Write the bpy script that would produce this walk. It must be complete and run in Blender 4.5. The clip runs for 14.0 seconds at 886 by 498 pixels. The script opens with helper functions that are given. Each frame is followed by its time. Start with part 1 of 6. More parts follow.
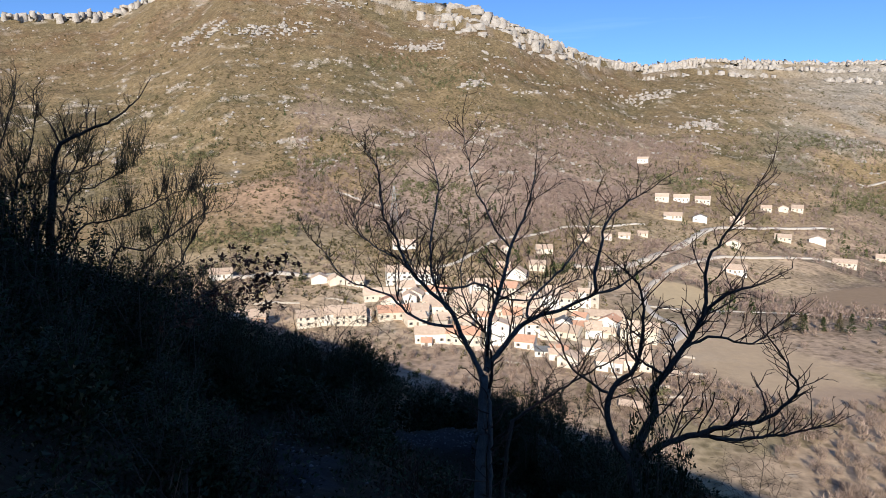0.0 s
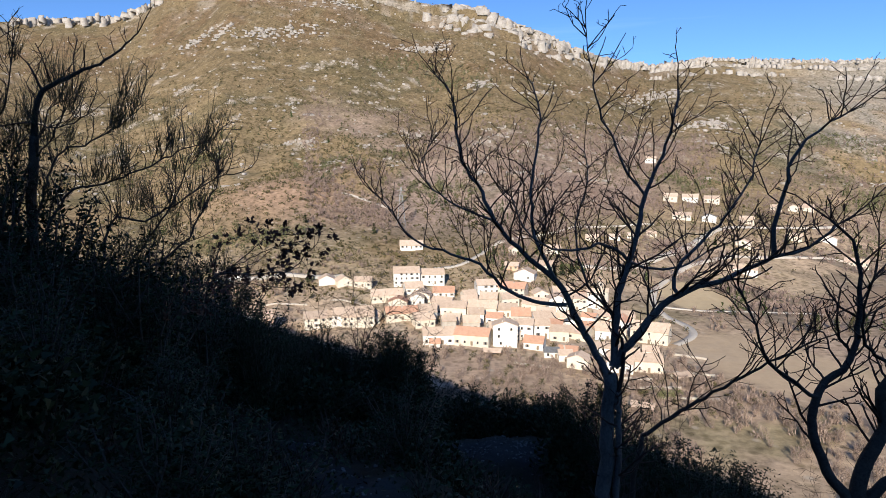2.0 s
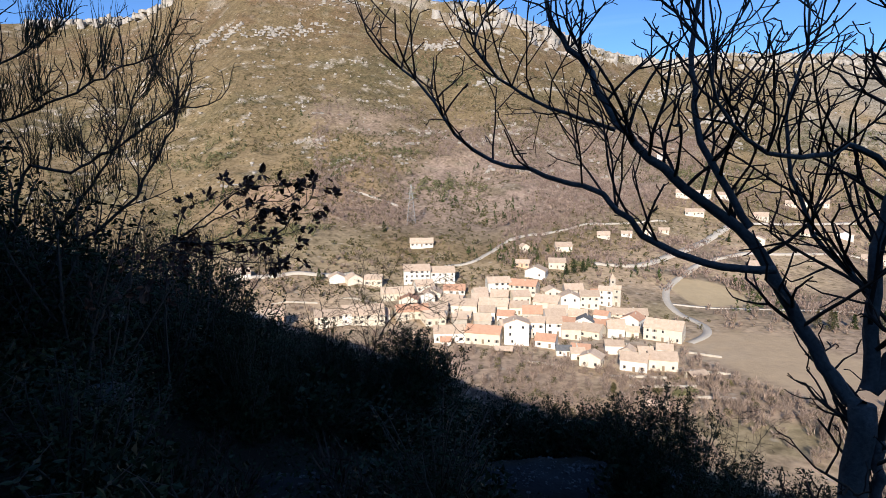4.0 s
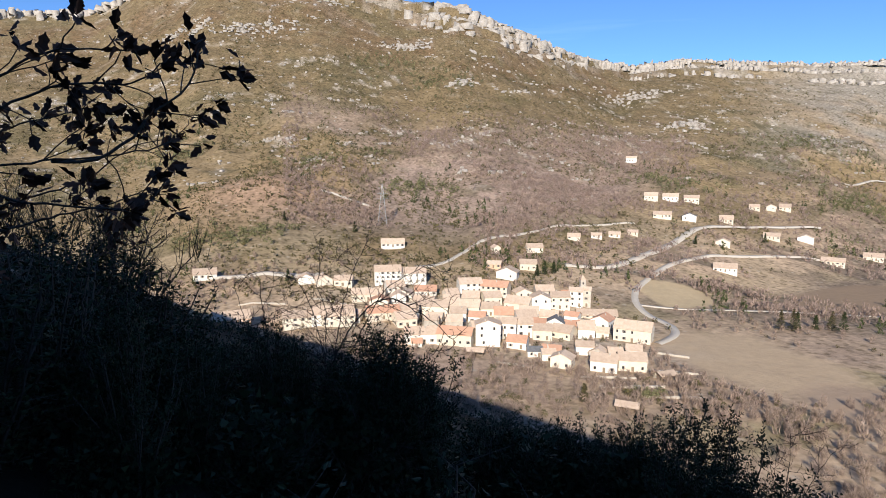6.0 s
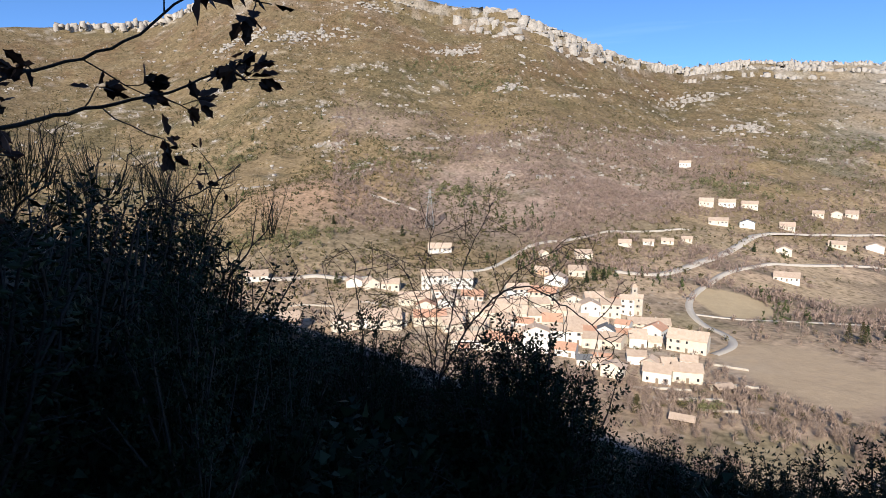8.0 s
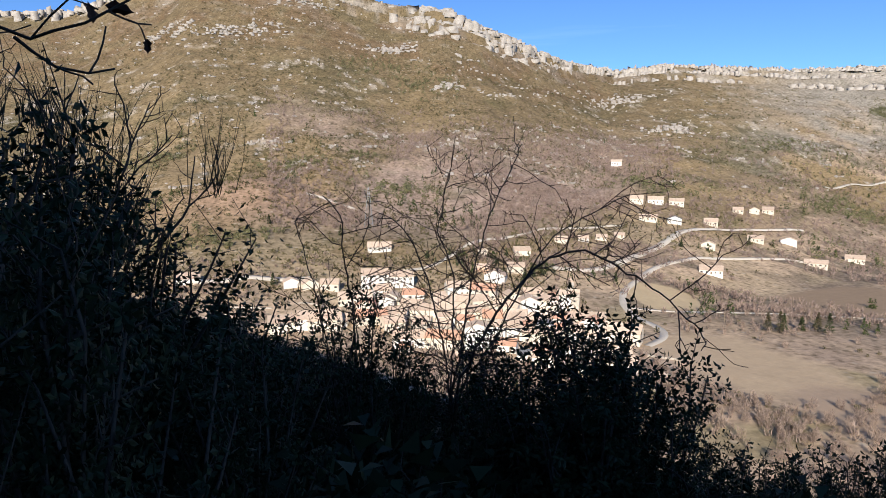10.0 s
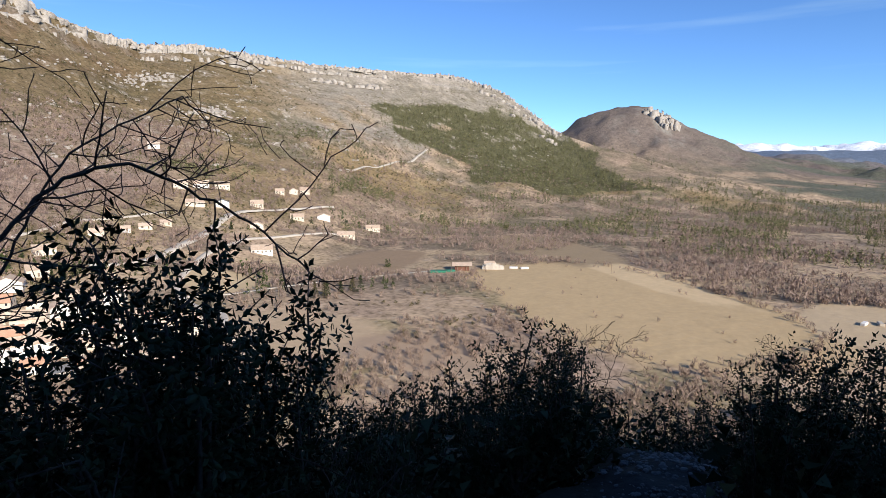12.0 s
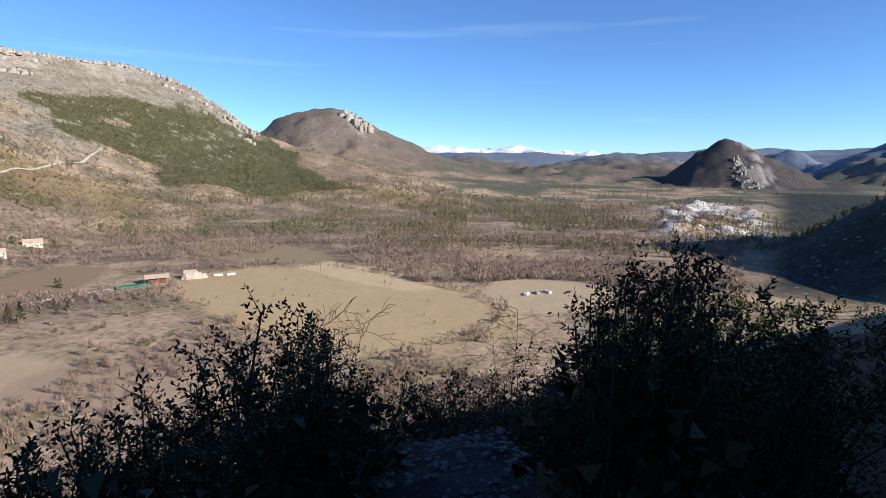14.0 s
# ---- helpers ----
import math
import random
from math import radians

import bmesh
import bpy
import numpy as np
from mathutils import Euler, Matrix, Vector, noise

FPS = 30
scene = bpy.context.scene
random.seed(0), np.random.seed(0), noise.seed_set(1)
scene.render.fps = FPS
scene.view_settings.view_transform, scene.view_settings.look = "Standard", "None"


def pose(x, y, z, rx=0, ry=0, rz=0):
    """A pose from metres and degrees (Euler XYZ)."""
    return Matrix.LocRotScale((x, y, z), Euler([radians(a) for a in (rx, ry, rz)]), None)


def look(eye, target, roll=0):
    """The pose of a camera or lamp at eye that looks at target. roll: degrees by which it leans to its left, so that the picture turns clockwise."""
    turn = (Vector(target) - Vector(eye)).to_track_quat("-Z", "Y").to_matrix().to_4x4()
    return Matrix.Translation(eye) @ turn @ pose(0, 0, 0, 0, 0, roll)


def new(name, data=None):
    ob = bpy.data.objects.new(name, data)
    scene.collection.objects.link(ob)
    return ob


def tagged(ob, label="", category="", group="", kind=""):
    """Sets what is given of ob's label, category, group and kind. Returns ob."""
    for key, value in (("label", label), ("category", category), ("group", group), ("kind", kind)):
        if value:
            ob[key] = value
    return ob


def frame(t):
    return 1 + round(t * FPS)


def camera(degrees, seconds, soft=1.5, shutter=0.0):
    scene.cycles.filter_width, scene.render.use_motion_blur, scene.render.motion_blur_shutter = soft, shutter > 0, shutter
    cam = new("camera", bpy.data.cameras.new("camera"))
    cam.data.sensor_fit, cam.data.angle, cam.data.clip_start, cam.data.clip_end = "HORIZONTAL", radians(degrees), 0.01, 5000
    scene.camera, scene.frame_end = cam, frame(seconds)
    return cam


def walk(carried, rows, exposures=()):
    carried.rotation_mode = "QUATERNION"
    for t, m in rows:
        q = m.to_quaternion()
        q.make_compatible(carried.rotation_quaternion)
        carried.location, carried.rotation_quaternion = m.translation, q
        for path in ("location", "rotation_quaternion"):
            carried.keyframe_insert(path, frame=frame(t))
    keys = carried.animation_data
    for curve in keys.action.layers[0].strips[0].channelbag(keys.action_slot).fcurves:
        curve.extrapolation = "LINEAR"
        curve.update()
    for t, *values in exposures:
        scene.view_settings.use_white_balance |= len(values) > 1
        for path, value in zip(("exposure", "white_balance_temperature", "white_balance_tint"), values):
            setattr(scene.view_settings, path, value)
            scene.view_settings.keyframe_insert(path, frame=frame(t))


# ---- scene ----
cam = camera(74.7, 14.0, soft=0.85)
PATH = [
    (0.0, pose(0.000, 0.000, 1.550, 82.42, -0.17, -0.00)),
    (0.5, pose(-0.238, 0.476, 1.426, 82.44, -0.16, 0.07)),
    (1.0, pose(-0.435, 0.879, 1.265, 82.41, -0.13, 0.21)),
    (1.5, pose(-0.669, 1.241, 1.081, 82.58, 0.09, 0.50)),
    (2.0, pose(-0.796, 1.657, 0.919, 82.56, 0.14, 0.60)),
    (2.5, pose(-0.881, 2.128, 0.773, 82.62, 0.06, 1.85)),
    (3.0, pose(-1.024, 2.655, 0.624, 82.41, 0.48, 1.67)),
    (3.5, pose(-1.103, 3.192, 0.465, 82.38, 0.54, 1.65)),
    (6.0, pose(-1.365, 6.057, -0.290, 82.49, -0.18, -1.24)),
    (6.5, pose(-1.521, 6.583, -0.430, 82.57, -0.16, -2.11)),
    (7.0, pose(-1.758, 7.017, -0.564, 82.76, -0.21, 0.65)),
    (7.5, pose(-2.042, 7.373, -0.706, 82.98, -0.24, 3.37)),
    (10.0, pose(-2.941, 9.182, -1.323, 82.89, -0.20, -2.73)),
    (10.5, pose(-2.996, 9.451, -1.493, 82.40, -0.16, -14.84)),
    (11.0, pose(-2.945, 9.746, -1.593, 81.96, -0.04, -26.41)),
    (11.5, pose(-2.842, 10.011, -1.678, 81.63, -0.04, -37.83)),
    (12.0, pose(-2.637, 10.299, -1.794, 81.47, -0.16, -45.34)),
    (12.5, pose(-2.422, 10.583, -1.950, 81.52, 0.02, -53.07)),
    (13.0, pose(-2.194, 10.810, -2.135, 81.48, 0.03, -63.27)),
    (13.5, pose(-1.927, 11.054, -2.295, 81.40, 0.10, -68.87)),
    (14.0, pose(-1.557, 11.247, -2.408, 81.59, -0.06, -73.90)),
]
walk(cam, PATH)

# ---- world, sun, exposure ----
SUN_AZ, SUN_EL = 192.0, 24.5
world = bpy.data.worlds.new("sky")
scene.world = world
world.use_nodes = True
wn = world.node_tree.nodes
wl = world.node_tree.links
sky = wn.new("ShaderNodeTexSky")
sky.sky_type = "NISHITA"
sky.sun_disc = False
sky.sun_elevation = radians(SUN_EL)
sky.sun_rotation = radians(SUN_AZ)
sky.altitude = 1500
sky.air_density = 0.8
sky.dust_density = 0.0
sky.ozone_density = 3.0
tint = wn.new("ShaderNodeMix")
tint.data_type, tint.blend_type = "RGBA", "MULTIPLY"
tint.inputs["Factor"].default_value = 1.0
tint.inputs["B"].default_value = (0.73, 0.99, 1.27, 1)
wl.new(sky.outputs["Color"], tint.inputs["A"])
# thin wisps of cirrus low over the horizon
way = wn.new("ShaderNodeTexCoord")
stretch = wn.new("ShaderNodeMapping")
stretch.inputs["Scale"].default_value = (1.6, 1.6, 24.0)
wl.new(way.outputs["Generated"], stretch.inputs["Vector"])
wisp = wn.new("ShaderNodeTexNoise")
wisp.inputs["Scale"].default_value, wisp.inputs["Detail"].default_value = 1.7, 6.0
wl.new(stretch.outputs["Vector"], wisp.inputs["Vector"])
veil = wn.new("ShaderNodeMapRange")
veil.inputs["From Min"].default_value, veil.inputs["From Max"].default_value = 0.62, 0.92
wl.new(wisp.outputs["Fac"], veil.inputs["Value"])
cirrus = wn.new("ShaderNodeMix")
cirrus.data_type, cirrus.blend_type = "RGBA", "ADD"
cirrus.inputs["B"].default_value = (0.75, 0.8, 0.3, 1)
wl.new(veil.outputs[0], cirrus.inputs["Factor"])
wl.new(tint.outputs["Result"], cirrus.inputs["A"])
wl.new(cirrus.outputs["Result"], wn["Background"].inputs["Color"])
wn["Background"].inputs["Strength"].default_value = 0.105
sun = new("sun", bpy.data.lights.new("sun", "SUN"))
sun.data.energy = 4.9
sun.data.angle = radians(0.5)
sun.data.color = (1.0, 0.93, 0.84)
sun.matrix_world = look((0, 0, 0), (-math.sin(radians(SUN_AZ)), -math.cos(radians(SUN_AZ)), -math.tan(radians(SUN_EL))))
scene.view_settings.exposure = 0.5

# ---- terrain heights ----
# BEGIN TERRAIN
CX, CY = -1.5, 7.0
DOWN_AZ, SLOPE = 45.0, 0.53
FLOOR = -85.0
# the valley's far side: azimuth, radius of its foot, radius of its crest, crest elevation in degrees, steepening
RIM = np.array([
    (-75, 300, 1500, 8.0, 1.8), (-48, 240, 1650, 10.0, 1.8), (-36, 230, 1700, 11.6, 1.8), (-29, 215, 1600, 12.7, 1.8),
    (-20, 205, 1400, 17.3, 1.8), (-10, 200, 1350, 17.8, 1.8), (-2.6, 200, 1300, 15.6, 1.8), (3, 210, 1250, 15.0, 1.8),
    (7, 230, 1250, 13.6, 1.7), (13, 280, 1350, 11.0, 1.5), (18.5, 330, 1550, 9.5, 1.35), (24, 380, 1650, 9.7, 1.3),
    (33, 480, 1700, 8.7, 1.4), (41, 620, 1750, 8.3, 1.7), (47, 720, 1750, 7.8, 1.9), (50.5, 760, 1720, 6.6, 1.9),
    (56.3, 820, 1600, 2.7, 1.8), (69, 900, 1400, -1.2, 1.6), (84, 1000, 1500, -3.3, 1.5)])


def fade(x, a, b):
    s = np.clip((x - a) / (b - a), 0, 1)
    return s * s * (3 - 2 * s)


def lattice(ix, iy, seed):
    v = np.sin(ix * 127.1 + iy * 311.7 + seed * 74.7) * 43758.5453
    return v - np.floor(v)


def value_noise(x, y, seed=0):
    ix, iy = np.floor(x), np.floor(y)
    fx, fy = x - ix, y - iy
    fx, fy = fx * fx * (3 - 2 * fx), fy * fy * (3 - 2 * fy)
    a = lattice(ix, iy, seed) * (1 - fx) + lattice(ix + 1, iy, seed) * fx
    b = lattice(ix, iy + 1, seed) * (1 - fx) + lattice(ix + 1, iy + 1, seed) * fx
    return (a * (1 - fy) + b * fy) * 2 - 1


def fractal(x, y, size, octaves=4, seed=0):
    total, amp = 0.0, 1.0
    for k in range(octaves):
        c, s = math.cos(k * 1.1), math.sin(k * 1.1)
        total = total + amp * value_noise((x * c - y * s) / size, (x * s + y * c) / size, seed + k)
        amp, size = amp * 0.5, size * 0.5
    return total


TRAIL = np.array([(0.3, -3.0, 0.9), (0, 0, 0.0), (-0.67, 1.24, -0.45), (-1.1, 3.2, -1.1), (-1.37, 6.06, -1.85), (-2.04, 7.4, -2.2),
                  (-2.95, 9.3, -2.85), (-2.8, 10.1, -3.2), (-2.2, 10.8, -3.65), (-1.3, 11.4, -3.98), (0.4, 11.75, -4.02), (1.7, 12.0, -4.12), (2.3, 12.2, -4.4),
                  (5.0, 12.6, -6.8)])


def trail_near(x, y):
    """Distance from the trail and the trail's height there."""
    best = np.full(np.shape(x), 1e9)
    z = np.zeros(np.shape(x))
    for (ax, ay, az), (bx, by, bz) in zip(TRAIL[:-1], TRAIL[1:]):
        dx, dy = bx - ax, by - ay
        s = np.clip(((x - ax) * dx + (y - ay) * dy) / (dx * dx + dy * dy), 0, 1)
        d = np.hypot(x - ax - s * dx, y - ay - s * dy)
        z = np.where(d < best, az + s * (bz - az), z)
        best = np.minimum(best, d)
    return best, z


FOREST = [(870, 1085), (1046, 1085), (1235, 1030), (1290, 905), (1160, 577), (1010, 440), (940, 570), (893, 756), (875, 905)]
VALLEY_WOOD = [(1290, 380), (1000, 330), (900, 255), (760, 120), (729, 20), (900, -20), (1320, 90)]


def zone(x, y, poly, ragged=0.0, size=60.0, seed=81):
    """Inside a patch of the plan with a ragged edge: 0 or 1."""
    if ragged:
        x, y = x + ragged * fractal(x, y, size, 3, seed), y + ragged * fractal(x, y, size, 3, seed + 7)
    inside = np.zeros(np.shape(x), bool)
    for (ax, ay), (bx, by) in zip(poly, poly[1:] + poly[:1]):
        if ay != by:
            inside ^= ((ay > y) != (by > y)) & (x < ax + (y - ay) * (bx - ax) / (by - ay))
    return inside.astype(float)


def polar(x, y):
    return np.hypot(x - CX, y - CY), np.degrees(np.arctan2(x - CX, y - CY))


def cliff_steps(h, top):
    """Rock bands under the crest: h as a share of the rise."""
    return h + top * (0.05 * fade(h / top, 0.865, 0.885) + 0.06 * fade(h / top, 0.93, 0.945) - 0.11 * fade(h / top, 0.83, 1.0))


def height(x, y):
    x, y = np.asarray(x, float), np.asarray(y, float)
    r, a = polar(x, y)
    aw = a + 1.2 * fractal(x, y, 160, 3, 5) * fade(r, 300, 900) * fade(1500 - r, -300, 400)
    foot, crest, elev, power = (np.interp(aw, RIM[:, 0], RIM[:, k]) for k in (1, 2, 3, 4))
    top = -0.5 + crest * np.tan(np.radians(elev))
    s = np.clip((r - foot) / (crest - foot), 0, 1)
    rise = top - FLOOR
    rug = fractal(x, y, 90, 5, 1)
    lift = rise * s ** power
    rocky = fade(a, -30, -8) * fade(58 - a, 0, 6)
    lift = lift + rocky * (cliff_steps(np.minimum(lift, rise), np.maximum(rise, 1.0)) - lift)
    far_side = FLOOR + lift + rug * (0.25 + 13 * fade(s, 0.02, 0.4) * (1 - s * 0.85) * s ** 0.5) - 0.16 * np.clip(r - crest, 0, None)
    # gullies that run down the far slope
    far_side = far_side - 7 * np.abs(np.sin(np.radians(aw * 26) + 2 * fractal(x, y, 300, 2, 9))) * s * (1 - s) * 2
    # knoll at the foot of the slope
    kx, ky = x + 150, y - 560
    far_side = far_side + 16 * np.exp(-(kx * kx / 5200 + ky * ky / 4200))
    outside = fade(np.abs(a - 5), 82, 120)
    far_side = far_side * (1 - outside) + (FLOOR + 5 * rug) * outside
    z = far_side
    # dome, cone and ridges in the distance
    def mount(az, dist, zt, width, power):
        mx, my = CX + dist * math.sin(radians(az)), CY + dist * math.cos(radians(az))
        d = np.hypot(x - mx, y - my)
        w = 1 / (1 + (d / width) ** power)
        return FLOOR - 12 + (zt - FLOOR + 12) * w + 14 * rug * fade(w, 0.05, 0.5)
    z = np.maximum(z, mount(62.6, 2600, 228, 390, 2.3))
    z = np.maximum(z, mount(75, 3000, 30, 480, 2.2))
    z = np.maximum(z, mount(85, 2700, -20, 500, 2.0))
    z = np.maximum(z, mount(91, 3100, 45, 420, 2.0))
    px, py = CX + 2300 * math.sin(radians(99.4)), CY + 2300 * math.cos(radians(99.4))
    cone = 92 - 0.64 * np.sqrt((x - px) ** 2 * 0.9 + (y - py) ** 2 * np.where(y > py, 1.35, 0.62) + 700)
    z = np.maximum(z, cone + 13 * rug * fade(r, 1900, 2100) - 6 * np.abs(fractal(x, y, 60, 3, 77)))
    px, py = CX + 3500 * math.sin(radians(104.4)), CY + 3500 * math.cos(radians(104.4))
    z = np.maximum(z, 78 - 0.5 * np.hypot(x - px, y - py) + 14 * rug)
    px, py = CX + 3550 * math.sin(radians(103)), CY + 3550 * math.cos(radians(103))
    z = np.maximum(z, 62 - 0.5 * np.hypot(x - px, y - py) + 14 * rug)
    # big shaded mountain to the south-east with its spur
    px, py = CX + 3600 * math.sin(radians(125)), CY + 3600 * math.cos(radians(125))
    z = np.maximum(z, 440 - 0.40 * np.hypot((x - px), (y - py)) + 16 * rug)
    px, py = CX + 620 * math.sin(radians(121)), CY + 620 * math.cos(radians(121))
    z = np.maximum(z, 46 - 0.71 * np.hypot(x - px, (y - py)) + 4 * rug)
    # unseen hill added south of the spur to keep the sun off it
    px, py = CX + 720 * math.sin(radians(134)), CY + 720 * math.cos(radians(134))
    z = np.maximum(z, 135 - 0.6 * np.hypot(x - px, (y - py)) + 6 * rug)
    ridge = 20 + 75 * (0.5 + 0.5 * fractal(x, y, 700, 4, 21))
    z = np.maximum(z, (ridge + 90) * fade(r, 2900, 3900) * fade(a, 50, 66) * fade(150 - a, 0, 20) - 90)
    snow = 88 + 48 * fractal(x, y, 260, 5, 33)
    z = np.maximum(z, (snow + 200) * fade(r, 4150, 4650) * fade(a, 58, 70) * fade(112 - a, 14, 26) - 200)
    z = z + 17 * np.abs(fractal(x, y, 70, 5, 51)) * np.exp(-(((a - 98) / 5.0) ** 4)) * fade(r, 640, 760) * fade(1300 - r, 0, 200)
    # the slope underfoot
    d = (x + y) * 0.70711
    e = (y - x) * 0.70711
    near = -0.3 - SLOPE * d - 0.24 * np.clip(r - 62, 0, None) * fade(d, -40, 40)
    up = np.clip(-d, 0, None)
    crest_h = 27 * np.exp(-(np.clip(e, 0, None) / 150) ** 2)
    near = np.minimum(near + 0.10 * up, crest_h + 8 + 0.05 * up + 3 * fractal(x, y, 50, 3, 3)) * 1.0
    near = near + 0.9 * fractal(x, y, 14, 3, 11) * fade(r, 6, 30) + 0.10 * fractal(x, y, 1.6, 3, 12)
    k = 6.0
    z = np.where(r < 420, np.maximum(z, near) + k * np.exp(-np.abs(z - near) / k) * 0.35 * fade(r, 40, 90), np.maximum(z, near * fade(1500 - r, 0, 600) + FLOOR * fade(r, 900, 1500)))
    td, tz = trail_near(x, y)
    w = np.exp(-(np.clip(td - 0.15 + 0.25 * fractal(x, y, 0.8, 2, 15), 0, None) / 1.15) ** 2)
    return z * (1 - w) + (tz - 0.02 + 0.07 * fractal(x, y, 0.6, 3, 14)) * w
# END TERRAIN


# ---- materials ----
def material(name, rough=0.9, metal=0.0, spec=0.3):
    m = bpy.data.materials.new(name)
    m.use_nodes = True
    b = m.node_tree.nodes["Principled BSDF"]
    b.inputs["Roughness"].default_value = rough
    b.inputs["Metallic"].default_value = metal
    b.inputs["Specular IOR Level"].default_value = spec
    return m, m.node_tree.nodes, m.node_tree.links, b


def ramp_node(n, stops):
    r = n.new("ShaderNodeValToRGB")
    while len(r.color_ramp.elements) < len(stops):
        r.color_ramp.elements.new(0.5)
    for el, (pos, col) in zip(r.color_ramp.elements, stops):
        el.position, el.color = pos, (*col, 1)
    return r


def noise_node(n, l, scale, detail=4.0, vec=None, rough=0.6):
    t = n.new("ShaderNodeTexNoise")
    t.inputs["Scale"].default_value = scale
    t.inputs["Detail"].default_value = detail
    t.inputs["Roughness"].default_value = rough
    if vec is not None:
        l.new(vec, t.inputs["Vector"])
    return t


def surface(name, dark, light, scale=3.0, fine=40.0, rough=0.9, bump=0.02, spec=0.25, jitter=0.0, metal=0.0):
    """A matt surface: two colours mixed by coarse and fine noise, with fine relief; jitter varies it from piece to piece."""
    m, n, l, b = material(name, rough, metal, spec)
    co = n.new("ShaderNodeTexCoord").outputs["Object"]
    a, c = noise_node(n, l, scale, 5, co), noise_node(n, l, fine, 4, co)
    mix = n.new("ShaderNodeMath")
    mix.operation = "MULTIPLY_ADD"
    l.new(c.outputs["Fac"], mix.inputs[0])
    mix.inputs[1].default_value = 0.5
    half = n.new("ShaderNodeMath")
    half.operation = "MULTIPLY"
    l.new(a.outputs["Fac"], half.inputs[0])
    half.inputs[1].default_value = 0.5
    l.new(half.outputs[0], mix.inputs[2])
    r = ramp_node(n, [(0.33, dark), (0.67, light)])
    l.new(mix.outputs[0], r.inputs[0])
    out = r.outputs["Color"]
    if jitter:
        info = n.new("ShaderNodeObjectInfo")
        hsv = n.new("ShaderNodeHueSaturation")
        mr = n.new("ShaderNodeMapRange")
        mr.inputs["To Min"].default_value, mr.inputs["To Max"].default_value = 1 - jitter, 1 + jitter
        l.new(info.outputs["Random"], mr.inputs["Value"])
        l.new(mr.outputs[0], hsv.inputs["Value"])
        l.new(out, hsv.inputs["Color"])
        out = hsv.outputs["Color"]
    l.new(out, b.inputs["Base Color"])
    bp = n.new("ShaderNodeBump")
    bp.inputs["Distance"].default_value = bump
    l.new(c.outputs["Fac"], bp.inputs["Height"])
    l.new(bp.outputs["Normal"], b.inputs["Normal"])
    return m


def leafy(name, dark, light, rough=0.75, spec=0.2):
    """Foliage or twigs whose pieces differ one by one."""
    m, n, l, b = material(name, rough, 0, spec)
    g = n.new("ShaderNodeNewGeometry")
    r = ramp_node(n, [(0.0, dark), (1.0, light)])
    l.new(g.outputs["Random Per Island"], r.inputs[0])
    l.new(r.outputs["Color"], b.inputs["Base Color"])
    return m


